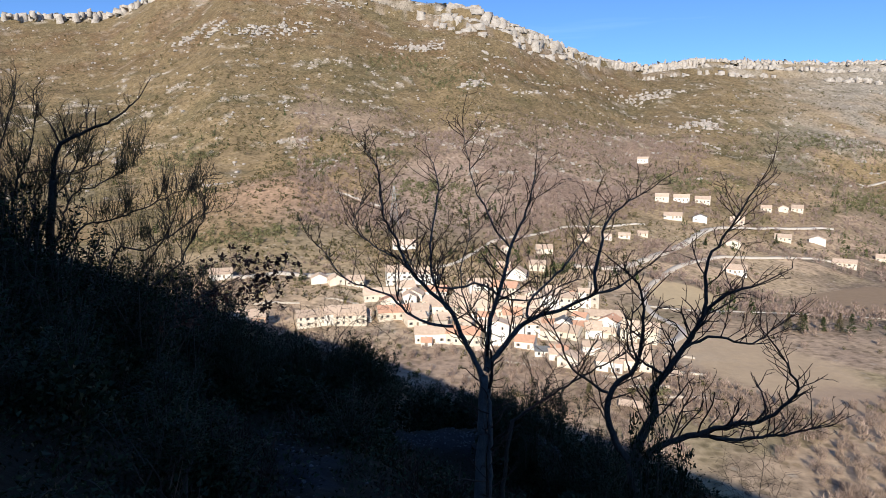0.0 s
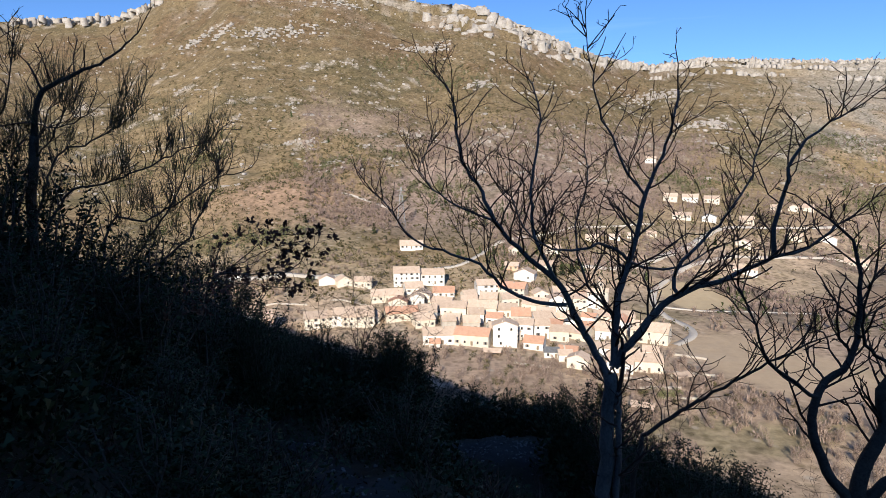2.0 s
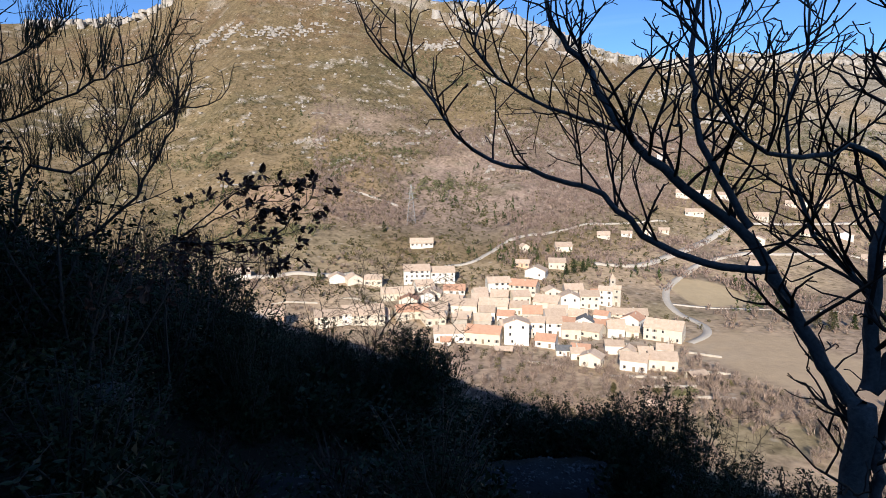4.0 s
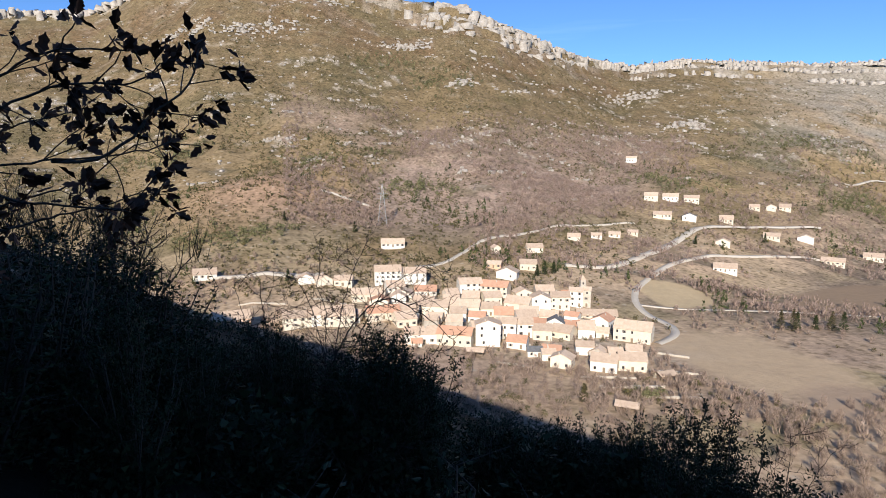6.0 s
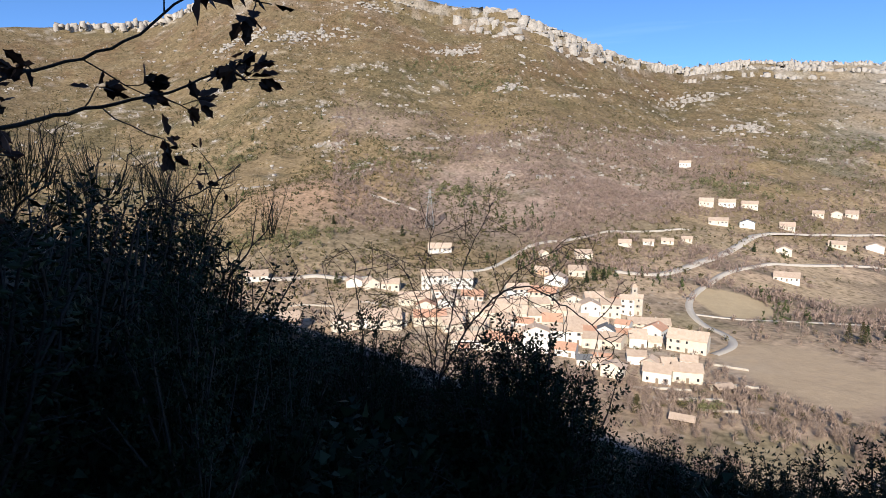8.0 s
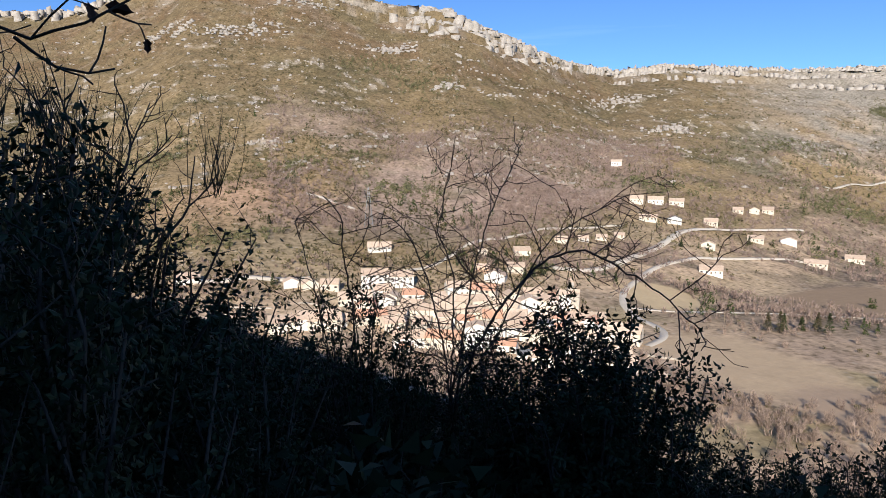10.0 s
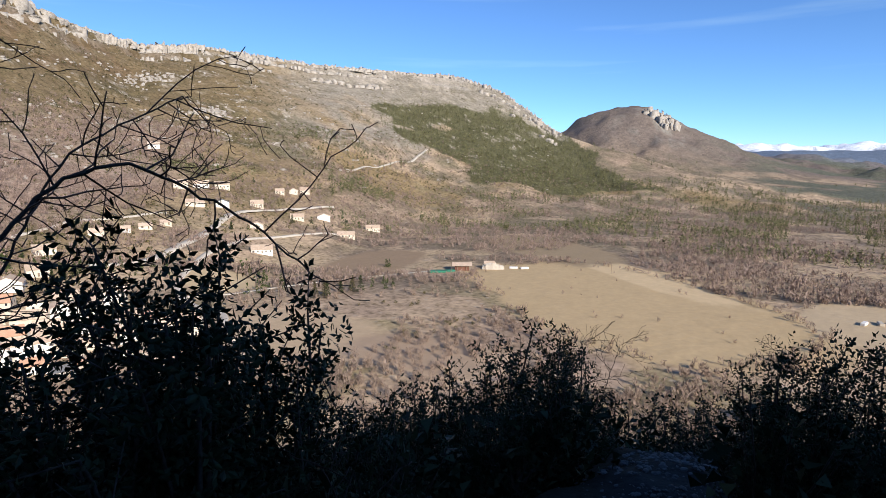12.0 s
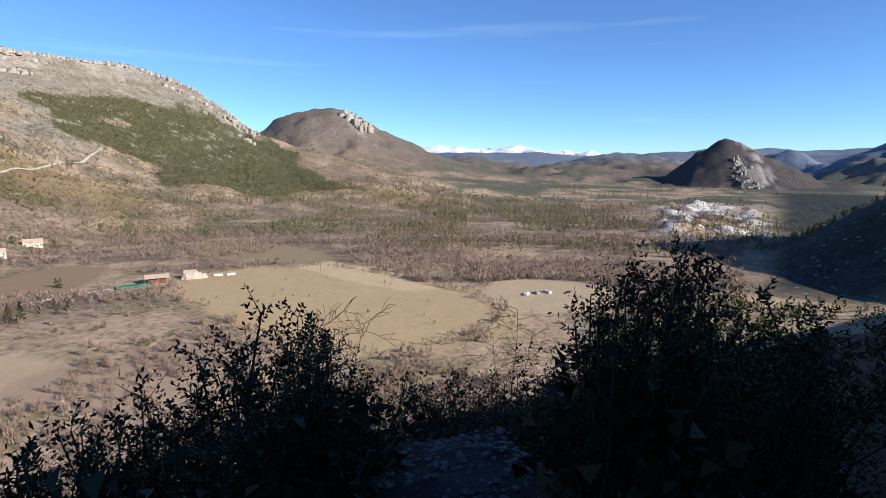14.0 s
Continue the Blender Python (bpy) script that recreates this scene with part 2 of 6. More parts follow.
def ground_material():
    m, n, l, b = material("ground", 0.95, 0, 0.1)
    co = n.new("ShaderNodeTexCoord").outputs["Object"]
    att = n.new("ShaderNodeAttribute")
    att.attribute_name = "soil"
    coarse, mid, fine, near = (noise_node(n, l, s, 5, co, 0.65) for s in (0.018, 0.07, 0.26, 9.0))
    total = None
    for t, share in ((coarse, 0.4), (mid, 1.3), (fine, 1.7), (near, 0.6)):
        k = n.new("ShaderNodeMath")
        k.operation = "MULTIPLY_ADD"
        l.new(t.outputs["Fac"], k.inputs[0])
        k.inputs[1].default_value = share
        if total is None:
            k.inputs[2].default_value = 1.0 - 0.5 * (0.4 + 1.3 + 1.7 + 0.6)
        else:
            l.new(total, k.inputs[2])
        total = k.outputs[0]
    hsv = n.new("ShaderNodeHueSaturation")
    # tilled ground is more even than wild ground
    amount = n.new("ShaderNodeMath")
    amount.operation = "MULTIPLY_ADD"
    l.new(att.outputs["Alpha"], amount.inputs[0])
    amount.inputs[1].default_value, amount.inputs[2].default_value = 1.35, 0.2
    less = n.new("ShaderNodeMath")
    less.operation = "SUBTRACT"
    l.new(total, less.inputs[0])
    less.inputs[1].default_value = 1.0
    even = n.new("ShaderNodeMath")
    even.operation = "MULTIPLY_ADD"
    l.new(less.outputs[0], even.inputs[0])
    l.new(amount.outputs[0], even.inputs[1])
    even.inputs[2].default_value = 1.0
    l.new(even.outputs[0], hsv.inputs["Value"])
    l.new(att.outputs["Color"], hsv.inputs["Color"])
    # tufts: small dark specks of scrub over the open ground
    vor = n.new("ShaderNodeTexVoronoi")
    vor.inputs["Scale"].default_value = 0.2
    l.new(co, vor.inputs["Vector"])
    spot = ramp_node(n, [(0.18, (0.42, 0.42, 0.36)), (0.40, (1, 1, 1))])
    l.new(vor.outputs["Distance"], spot.inputs[0])
    mul = n.new("ShaderNodeMix")
    mul.data_type, mul.blend_type = "RGBA", "MULTIPLY"
    l.new(att.outputs["Alpha"], mul.inputs["Factor"])
    l.new(hsv.outputs["Color"], mul.inputs["A"])
    l.new(spot.outputs["Color"], mul.inputs["B"])
    # pale loose stones between the tufts
    vor2 = n.new("ShaderNodeTexVoronoi")
    vor2.inputs["Scale"].default_value = 0.11
    l.new(co, vor2.inputs["Vector"])
    pale = ramp_node(n, [(0.07, (1, 1, 1)), (0.20, (0, 0, 0))])
    l.new(vor2.outputs["Distance"], pale.inputs[0])
    share = n.new("ShaderNodeMath")
    share.operation = "MULTIPLY"
    l.new(pale.outputs["Color"], share.inputs[0])
    l.new(att.outputs["Alpha"], share.inputs[1])
    stones = n.new("ShaderNodeMix")
    stones.data_type = "RGBA"
    stones.inputs["B"].default_value = (0.42, 0.36, 0.28, 1)
    l.new(share.outputs[0], stones.inputs["Factor"])
    l.new(mul.outputs["Result"], stones.inputs["A"])
    l.new(stones.outputs["Result"], b.inputs["Base Color"])
    bp = n.new("ShaderNodeBump")
    bp.inputs["Distance"].default_value = 0.6
    l.new(mid.outputs["Fac"], bp.inputs["Height"])
    bp2 = n.new("ShaderNodeBump")
    bp2.inputs["Distance"].default_value = 0.03
    l.new(near.outputs["Fac"], bp2.inputs["Height"])
    l.new(bp.outputs["Normal"], bp2.inputs["Normal"])
    l.new(bp2.outputs["Normal"], b.inputs["Normal"])
    return m


GROUND = ground_material()
RENDER_WHITE = surface("pale_render", (0.62, 0.58, 0.50), (0.80, 0.765, 0.69), 0.35, 3.0, jitter=0.07)
RENDER_CREAM = surface("cream_render", (0.56, 0.485, 0.375), (0.74, 0.66, 0.535), 0.35, 3.0, jitter=0.10)
RENDER_ROSE = surface("rose_render", (0.62, 0.38, 0.25), (0.75, 0.50, 0.34), 0.35, 3.0, jitter=0.10)
STONE_WALL = surface("stone_wall", (0.36, 0.31, 0.25), (0.58, 0.52, 0.43), 0.6, 5.0, bump=0.05, jitter=0.1)
TILE_OLD = surface("old_roof_tile", (0.43, 0.315, 0.225), (0.64, 0.495, 0.37), 0.5, 4.0, bump=0.06, jitter=0.14)
TILE_RED = surface("red_roof_tile", (0.44, 0.24, 0.15), (0.60, 0.355, 0.235), 0.5, 4.0, bump=0.06, jitter=0.14)
TILE_GREY = surface("grey_roof", (0.10, 0.10, 0.10), (0.2, 0.2, 0.2), 0.5, 4.0, bump=0.04)
SHUTTER = surface("shutter_paint", (0.16, 0.15, 0.15), (0.30, 0.25, 0.20), 1.0, 9.0, rough=0.6, jitter=0.25)
WINDOW_GLASS = surface("window_glass", (0.02, 0.022, 0.026), (0.05, 0.05, 0.055), 0.6, 2.0, rough=0.12, spec=0.5)
ROAD = surface("pale_gravel_road", (0.42, 0.37, 0.30), (0.56, 0.50, 0.42), 0.05, 0.9, bump=0.03)
STEEL = surface("galvanised_steel", (0.16, 0.16, 0.16), (0.27, 0.27, 0.27), 2.0, 20.0, rough=0.5, metal=0.8)
TIMBER = surface("weathered_timber", (0.16, 0.12, 0.08), (0.30, 0.23, 0.16), 2.0, 20.0)
GREEN_SHEET = surface("green_sheeting", (0.02, 0.14, 0.08), (0.05, 0.22, 0.14), 0.5, 4.0, rough=0.6)
LIMESTONE = surface("limestone", (0.22, 0.19, 0.155), (0.48, 0.43, 0.37), 0.12, 0.6, bump=0.5, jitter=0.12)
STONE_GREY = surface("trail_stone", (0.045, 0.047, 0.05), (0.13, 0.13, 0.13), 3.0, 30.0, bump=0.01, jitter=0.2)
BARK = surface("bark", (0.030, 0.024, 0.018), (0.10, 0.082, 0.065), 6.0, 70.0, bump=0.006)
BARK_PALE = surface("lichen_bark", (0.06, 0.055, 0.05), (0.17, 0.16, 0.145), 5.0, 60.0, bump=0.006)
TWIG = leafy("twig", (0.03, 0.02, 0.015), (0.085, 0.055, 0.04))
BOX_LEAF = leafy("box_leaf", (0.008, 0.016, 0.006), (0.030, 0.045, 0.016), 0.6, 0.2)
BROOM_LEAF = leafy("broom_stem", (0.014, 0.018, 0.009), (0.045, 0.048, 0.022), 0.7)
DEAD_LEAF = leafy("dead_oak_leaf", (0.045, 0.022, 0.014), (0.13, 0.065, 0.04), 0.7)
WOOD_BARE = leafy("bare_wood", (0.16, 0.115, 0.088), (0.38, 0.285, 0.225), 0.9, 0.1)
WOOD_ROSE = leafy("bare_wood_reddish", (0.17, 0.122, 0.10), (0.34, 0.25, 0.20), 0.9, 0.1)
SCRUB = leafy("scrub", (0.05, 0.048, 0.024), (0.16, 0.13, 0.06), 0.9, 0.1)
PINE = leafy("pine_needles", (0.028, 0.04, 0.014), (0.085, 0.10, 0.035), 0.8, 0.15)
# paler copy of the needles: distance is put into the colour
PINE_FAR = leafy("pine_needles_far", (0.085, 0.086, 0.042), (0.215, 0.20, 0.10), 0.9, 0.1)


# ---- mesh tools ----
def mesh_from(name, verts, faces, mats, smooth=False, mat_index=None):
    me = bpy.data.meshes.new(name)
    verts = np.asarray(verts, np.float32)
    if isinstance(faces, np.ndarray):
        k = faces.shape[1]
        me.vertices.add(len(verts))
        me.vertices.foreach_set("co", verts.ravel())
        me.loops.add(faces.size)
        me.loops.foreach_set("vertex_index", faces.astype(np.int32).ravel())
        me.polygons.add(len(faces))
        me.polygons.foreach_set("loop_start", np.arange(0, faces.size, k, dtype=np.int32))
        me.polygons.foreach_set("loop_total", np.full(len(faces), k, np.int32))
        me.update(calc_edges=True)
    else:
        me.from_pydata(verts.tolist(), [], faces)
    for m in (mats if isinstance(mats, (list, tuple)) else [mats]):
        me.materials.append(m)
    if mat_index is not None:
        me.polygons.foreach_set("material_index", mat_index)
    if smooth:
        me.polygons.foreach_set("use_smooth", np.ones(len(me.polygons), bool))
    return me


def part_mesh(name, me, parent, label="", kind=""):
    ob = new(name, me)
    ob.parent = parent
    if label or kind:
        tagged(ob, label, kind=kind)
    return ob


def box_mesh(name, sx, sy, sz, mat, base=True, bevel=0.0):
    """A box sx by sy by sz with slightly rounded edges, standing on z = 0."""
    bm = bmesh.new()
    bmesh.ops.create_cube(bm, size=1)
    bmesh.ops.scale(bm, vec=(sx, sy, sz), verts=bm.verts)
    if base:
        bmesh.ops.translate(bm, vec=(0, 0, sz / 2), verts=bm.verts)
    if bevel:
        bmesh.ops.bevel(bm, geom=bm.edges[:], offset=bevel, segments=1, affect="EDGES")
    me = bpy.data.meshes.new(name)
    bm.to_mesh(me)
    bm.free()
    me.materials.append(mat)
    return me


# ---- the ground: one sheet to the horizon ----
def soil_colours(x, y, z):
    r, a = polar(x, y)
    foot, crest = np.interp(a, RIM[:, 0], RIM[:, 1]), np.interp(a, RIM[:, 0], RIM[:, 2])
    s = np.clip((r - foot) / (crest - foot), 0, 1)
    n1, n2, n3 = fractal(x, y, 120, 4, 41), fractal(x, y, 45, 4, 42), fractal(x, y, 14, 3, 43)
    col = np.empty((len(x), 4))
    def lay(c, w):
        w = np.clip(w, 0, 1)[:, None]
        col[:, :3] = col[:, :3] * (1 - w) + np.array(c) * w
    col[:] = (0.40, 0.295, 0.195, 0.6)
    lay((0.33, 0.24, 0.172), fade(n1, 0.0, 0.7))
    lay((0.28, 0.225, 0.125), fade(n2, 0.25, 0.7) * 0.8)
    bands = fractal(a * 1.5, r, 26, 4, 45)
    floor_part = fade(0.16 - s, 0, 0.08) * fade(r, 330, 420) * fade(a, 8, 20)
    lay((0.40, 0.30, 0.19), fade(bands, 0.25, 0.5) * floor_part)
    lay((0.185, 0.145, 0.105), fade(-bands, 0.1, 0.4) * floor_part)
    lay((0.25, 0.19, 0.13), fade(r, 380, 520) * fade(a, 26, 40) * fade(n1 + n2, -0.7, 0.5) * 0.75)
    lay((0.18, 0.135, 0.10), fade(r, 420, 560) * fade(a, 26, 40) * fade(n3 + 0.8 * n2, 0.05, 0.5) * 0.8)
    # far slope: ochre scrub, then brown woods in its lower half
    slope = fade(s, 0.10, 0.22)
    lay((0.220, 0.160, 0.088), slope * fade(40 - a, 0, 14))
    lay((0.155, 0.125, 0.066), slope * fade(n1 + 0.5 * n2, 0.0, 0.6) * fade(40 - a, 0, 10))
    lay((0.25, 0.18, 0.095), slope * fade(-n1, 0.15, 0.6) * fade(0.75 - s, 0, 0.2))
    lay((0.28, 0.205, 0.155), fade(s, 0.2, 0.3) * fade(0.62 - s, 0, 0.15) * fade(a + 12 * n1, -14, -4) * fade(26 - a, 0, 10))
    lay((0.26, 0.225, 0.175), slope * fade(a, 26, 36) * fade(s + 0.2 * n1, 0.45, 0.7) * fade(60 - a, 0, 6))
    lay((0.135, 0.098, 0.052), fade(s + 0.12 * n2, 0.34, 0.66) * fade(32 - a, 0, 12) * 0.6)
    strata = np.abs(np.sin(z * 0.115 + 1.6 * n1 + 0.05 * a))
    lay((0.30, 0.245, 0.17), fade(0.22 - strata, 0, 0.16) * fade(s, 0.22, 0.4) * fade(n3, -0.2, 0.5) * fade(60 - a, 0, 8) * 0.6)
    lay((0.085, 0.075, 0.040), fade(strata, 0.86, 0.97) * fade(s, 0.2, 0.4) * fade(n3 + n2, -0.1, 0.5) * fade(60 - a, 0, 8) * 0.55)
    lay((0.35, 0.265, 0.17), fade(s, 0.05, 0.10) * fade(0.30 - s, 0, 0.12) * fade(30 - a, 0, 10) * fade(n2 - 0.4 * n1, -0.4, 0.3) * 0.6)
    # green woods on the shoulder
    forest = zone(x, y, FOREST, 80, 110)
    lay((0.17, 0.145, 0.09), fade(a, 38, 46) * fade(r, 500, 640) * fade(76 - a, 0, 8) * fade(n2, -0.3, 0.5) * 0.6)
    lay((0.105, 0.098, 0.05), forest)
    # scree under the crest and thin strips of rock
    lay((0.36, 0.31, 0.25), fade(s, 0.80, 0.93) * fade(n2 + n3 * 0.7, 0.0, 0.6) * fade(a, -32, -18) * fade(58 - a, 0, 2) * 0.65)
    lay((0.40, 0.34, 0.27), fade(n3 + 0.6 * n2, 0.75, 1.1) * fade(s, 0.25, 0.5) * fade(60 - a, 0, 8) * 0.6)
    ledge = np.exp(-((s - 0.985) / 0.010) ** 2) + np.exp(-((s - 0.945) / 0.009) ** 2)
    lay((0.40, 0.355, 0.30), ledge * fade(n2 + n3 * 0.6, -0.4, 0.2) * fade(a, 13, 17) * fade(57 - a, 0, 1))
    lay((0.15, 0.095, 0.05), fade(s, 0.70, 0.80) * fade(0.97 - s, 0, 0.06) * fade(26 - a, 0, 10) * fade(n2, -0.3, 0.3) * 0.7)
    # bare banks by the foot
    lay((0.30, 0.20, 0.13), np.exp(-((x + 150) ** 2 / 4200 + (y - 540) ** 2 / 2600)) * 1.2)
    # distance
    lay((0.17, 0.135, 0.112), fade(r, 1900, 2300) * fade(a, 40, 56))
    lay((0.12, 0.12, 0.085), fade(r, 900, 1300) * fade(a, 66, 78) * fade(n1, -0.3, 0.4))
    lay((0.22, 0.195, 0.165), fade(r, 2150, 2300) * fade(n2 + n3, 0.4, 0.9) * fade(a, 58, 66) * fade(70 - a, 0, 4))
    # blue haze of the far ridges, mixed into the ground colour
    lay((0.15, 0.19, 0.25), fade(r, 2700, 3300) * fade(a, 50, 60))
    lay((0.80, 0.84, 0.90), fade(r, 4200, 4350) * fade(z + 35 * n2, 40, 75) * fade(a, 50, 60) * fade(112 - a, 14, 22))
    # south-east spur and cone: dark cover, deepened with their shade in the colour
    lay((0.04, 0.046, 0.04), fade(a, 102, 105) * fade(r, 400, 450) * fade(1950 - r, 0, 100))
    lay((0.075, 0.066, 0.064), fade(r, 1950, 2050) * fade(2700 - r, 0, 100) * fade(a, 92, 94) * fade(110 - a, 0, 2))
    lay((0.34, 0.31, 0.28), fade(r, 1980, 2060) * fade(2350 - r, 0, 60) * np.exp(-((a - 101.6 - (z - 30) * -0.012) / 0.9) ** 2) * fade(n3 + n2, -0.5, 0.3))
    marl = fade(n2 + n3 * 0.6, -0.15, 0.25) * np.exp(-(((a - 98.5) / 4.5) ** 4)) * fade(r, 640, 700) * fade(1250 - r, 0, 120)
    lay((0.60, 0.57, 0.52), marl)
    # tilled fields on the valley floor
    def field(fx, fy, rx, ry, turn, c, soft=0.2):
        u = (x - fx) * math.cos(turn) + (y - fy) * math.sin(turn)
        v = -(x - fx) * math.sin(turn) + (y - fy) * math.cos(turn)
        q = (np.abs(u / rx) ** 3 + np.abs(v / ry) ** 3) ** (1 / 3) + 0.09 * n3 + 0.05 * n2
        w = fade(1 + soft - q, 0, soft)
        lay(c, w)
        col[:, 3] = col[:, 3] * (1 - np.clip(w, 0, 1))
    field(325, 185, 68, 122, -0.52, (0.47, 0.345, 0.195))
    field(412, 225, 17, 105, -0.52, (0.56, 0.42, 0.25))
    field(365, 45, 45, 38, 0.2, (0.47, 0.36, 0.23))
    field(146, 258, 25, 36, 0.3, (0.45, 0.335, 0.215), 0.5)
    field(164, 385, 22, 24, 0.0, (0.42, 0.325, 0.20))
    field(165, 195, 19, 27, 0.4, (0.37, 0.27, 0.185), 0.5)
    field(470, 330, 40, 90, -0.5, (0.30, 0.225, 0.14))
    field(300, 390, 60, 30, 0.5, (0.28, 0.20, 0.13))
    # lanes, yards and terraces among the houses
    yard = np.exp(-(((x - 30) / 85) ** 4 + ((y - 315 + (x - 30) * 0.25) / 48) ** 4)) * fade(n3, -0.5, 0.2)
    lay((0.43, 0.36, 0.275), yard * 0.8)
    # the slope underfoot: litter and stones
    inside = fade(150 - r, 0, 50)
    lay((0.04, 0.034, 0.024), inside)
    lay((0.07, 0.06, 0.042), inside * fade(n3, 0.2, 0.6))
    td, _ = trail_near(x, y)
    lay((0.036, 0.037, 0.038), fade(0.55 - td + 0.3 * fractal(x, y, 0.7, 3, 16), 0, 0.4) * fade(r, -1, 0.1))
    return col


def build_ground():
    rings = np.concatenate([[0.0], np.geomspace(0.02, 0.35, 6), np.geomspace(0.38, 60, 120), np.geomspace(61, 200, 60), np.geomspace(201, 2000, 300), np.geomspace(2030, 4950, 80)])
    az = np.radians(np.concatenate([np.arange(-50, 116, 0.29), np.arange(116, 310, 2.0)]))
    R, A = np.meshgrid(rings[1:], az, indexing="ij")
    x, y = (CX + R * np.sin(A)).ravel(), (CY + R * np.cos(A)).ravel()
    z = height(x, y)
    nr, na = R.shape
    i, j = np.meshgrid(np.arange(nr - 1), np.arange(na), indexing="ij")
    j2 = (j + 1) % na
    quads = np.stack([i * na + j, (i + 1) * na + j, (i + 1) * na + j2, i * na + j2], -1).reshape(-1, 4)[:, ::-1]
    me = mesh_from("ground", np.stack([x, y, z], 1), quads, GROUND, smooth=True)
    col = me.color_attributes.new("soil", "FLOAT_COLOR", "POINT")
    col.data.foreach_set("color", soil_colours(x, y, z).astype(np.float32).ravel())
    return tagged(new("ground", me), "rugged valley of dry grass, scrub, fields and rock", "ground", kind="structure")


build_ground()


def ground_z(x, y):
    return float(height(np.array([x]), np.array([y]))[0])


# ---- the village ----
WIN_FRAME = box_mesh("window_frame", 1.25, 0.12, 1.6, RENDER_CREAM, bevel=0.02)
WIN_PANE = box_mesh("pane", 0.95, 0.06, 1.3, WINDOW_GLASS)
WIN_SHUTTER = box_mesh("shutter", 0.48, 0.06, 1.35, SHUTTER, bevel=0.015)
DOOR_LEAF = box_mesh("door", 1.15, 0.10, 2.15, TIMBER, bevel=0.02)
CHIMNEY = box_mesh("chimney", 0.7, 0.5, 1.3, STONE_WALL, bevel=0.05)
HOUSES = []
WALL_WORDS = {"pale_render": "white rendered", "cream_render": "cream rendered", "rose_render": "ochre-pink rendered", "stone_wall": "rough stone"}
ROOF_WORDS = {"old_roof_tile": "faded tile roof", "red_roof_tile": "orange-red tile roof", "grey_roof": "dark grey roof"}


def gable_walls(w, d, h, rise, sink):
    """House body with gables at both ends; the ridge runs along its width."""
    x, y = w / 2, d / 2
    v = [(-x, -y, -sink), (x, -y, -sink), (x, y, -sink), (-x, y, -sink), (-x, -y, h), (x, -y, h), (x, y, h), (-x, y, h), (-x, 0, h + rise), (x, 0, h + rise)]
    f = [(0, 1, 5, 4), (2, 3, 7, 6), (1, 2, 6, 9, 5), (3, 0, 4, 8, 7), (4, 5, 9, 8), (6, 7, 8, 9), (3, 2, 1, 0)]
    return v, f


def roof_slabs(w, d, h, rise):
    """Two tiled slopes with overhang and thickness, with a ridge course and rows of tiles as low waves."""
    v, f = [], []
    over, thick = 0.6, 0.22
    x = w / 2 + 0.3
    n = max(6, int(w / 0.9))
    for side in (-1, 1):
        b = len(v)
        y0, z0 = side * (d / 2 + over), h - rise * over / (d / 2) + 0.12
        for i in range(n + 1):
            px = -x + 2 * x * i / n
            lift = 0.05 * (i % 2)
            sag = -0.10 * math.sin(math.pi * i / n)
            v += [(px, y0, z0 + lift), (px, 0, h + rise + 0.14 + lift + sag), (px, 0, h + rise + 0.14 - thick), (px, y0, z0 - thick)]
        for i in range(n):
            a, c = b + 4 * i, b + 4 * i + 4
            quads = [(a, c, c + 1, a + 1), (a + 2, c + 2, c + 3, a + 3), (a + 3, c + 3, c, a)]
            f += quads if side < 0 else [q[::-1] for q in quads]
        e = b + 4 * n
        ends = [(b, b + 1, b + 2, b + 3), (e + 3, e + 2, e + 1, e)]
        f += ends if side < 0 else [q[::-1] for q in ends]
    return v, f


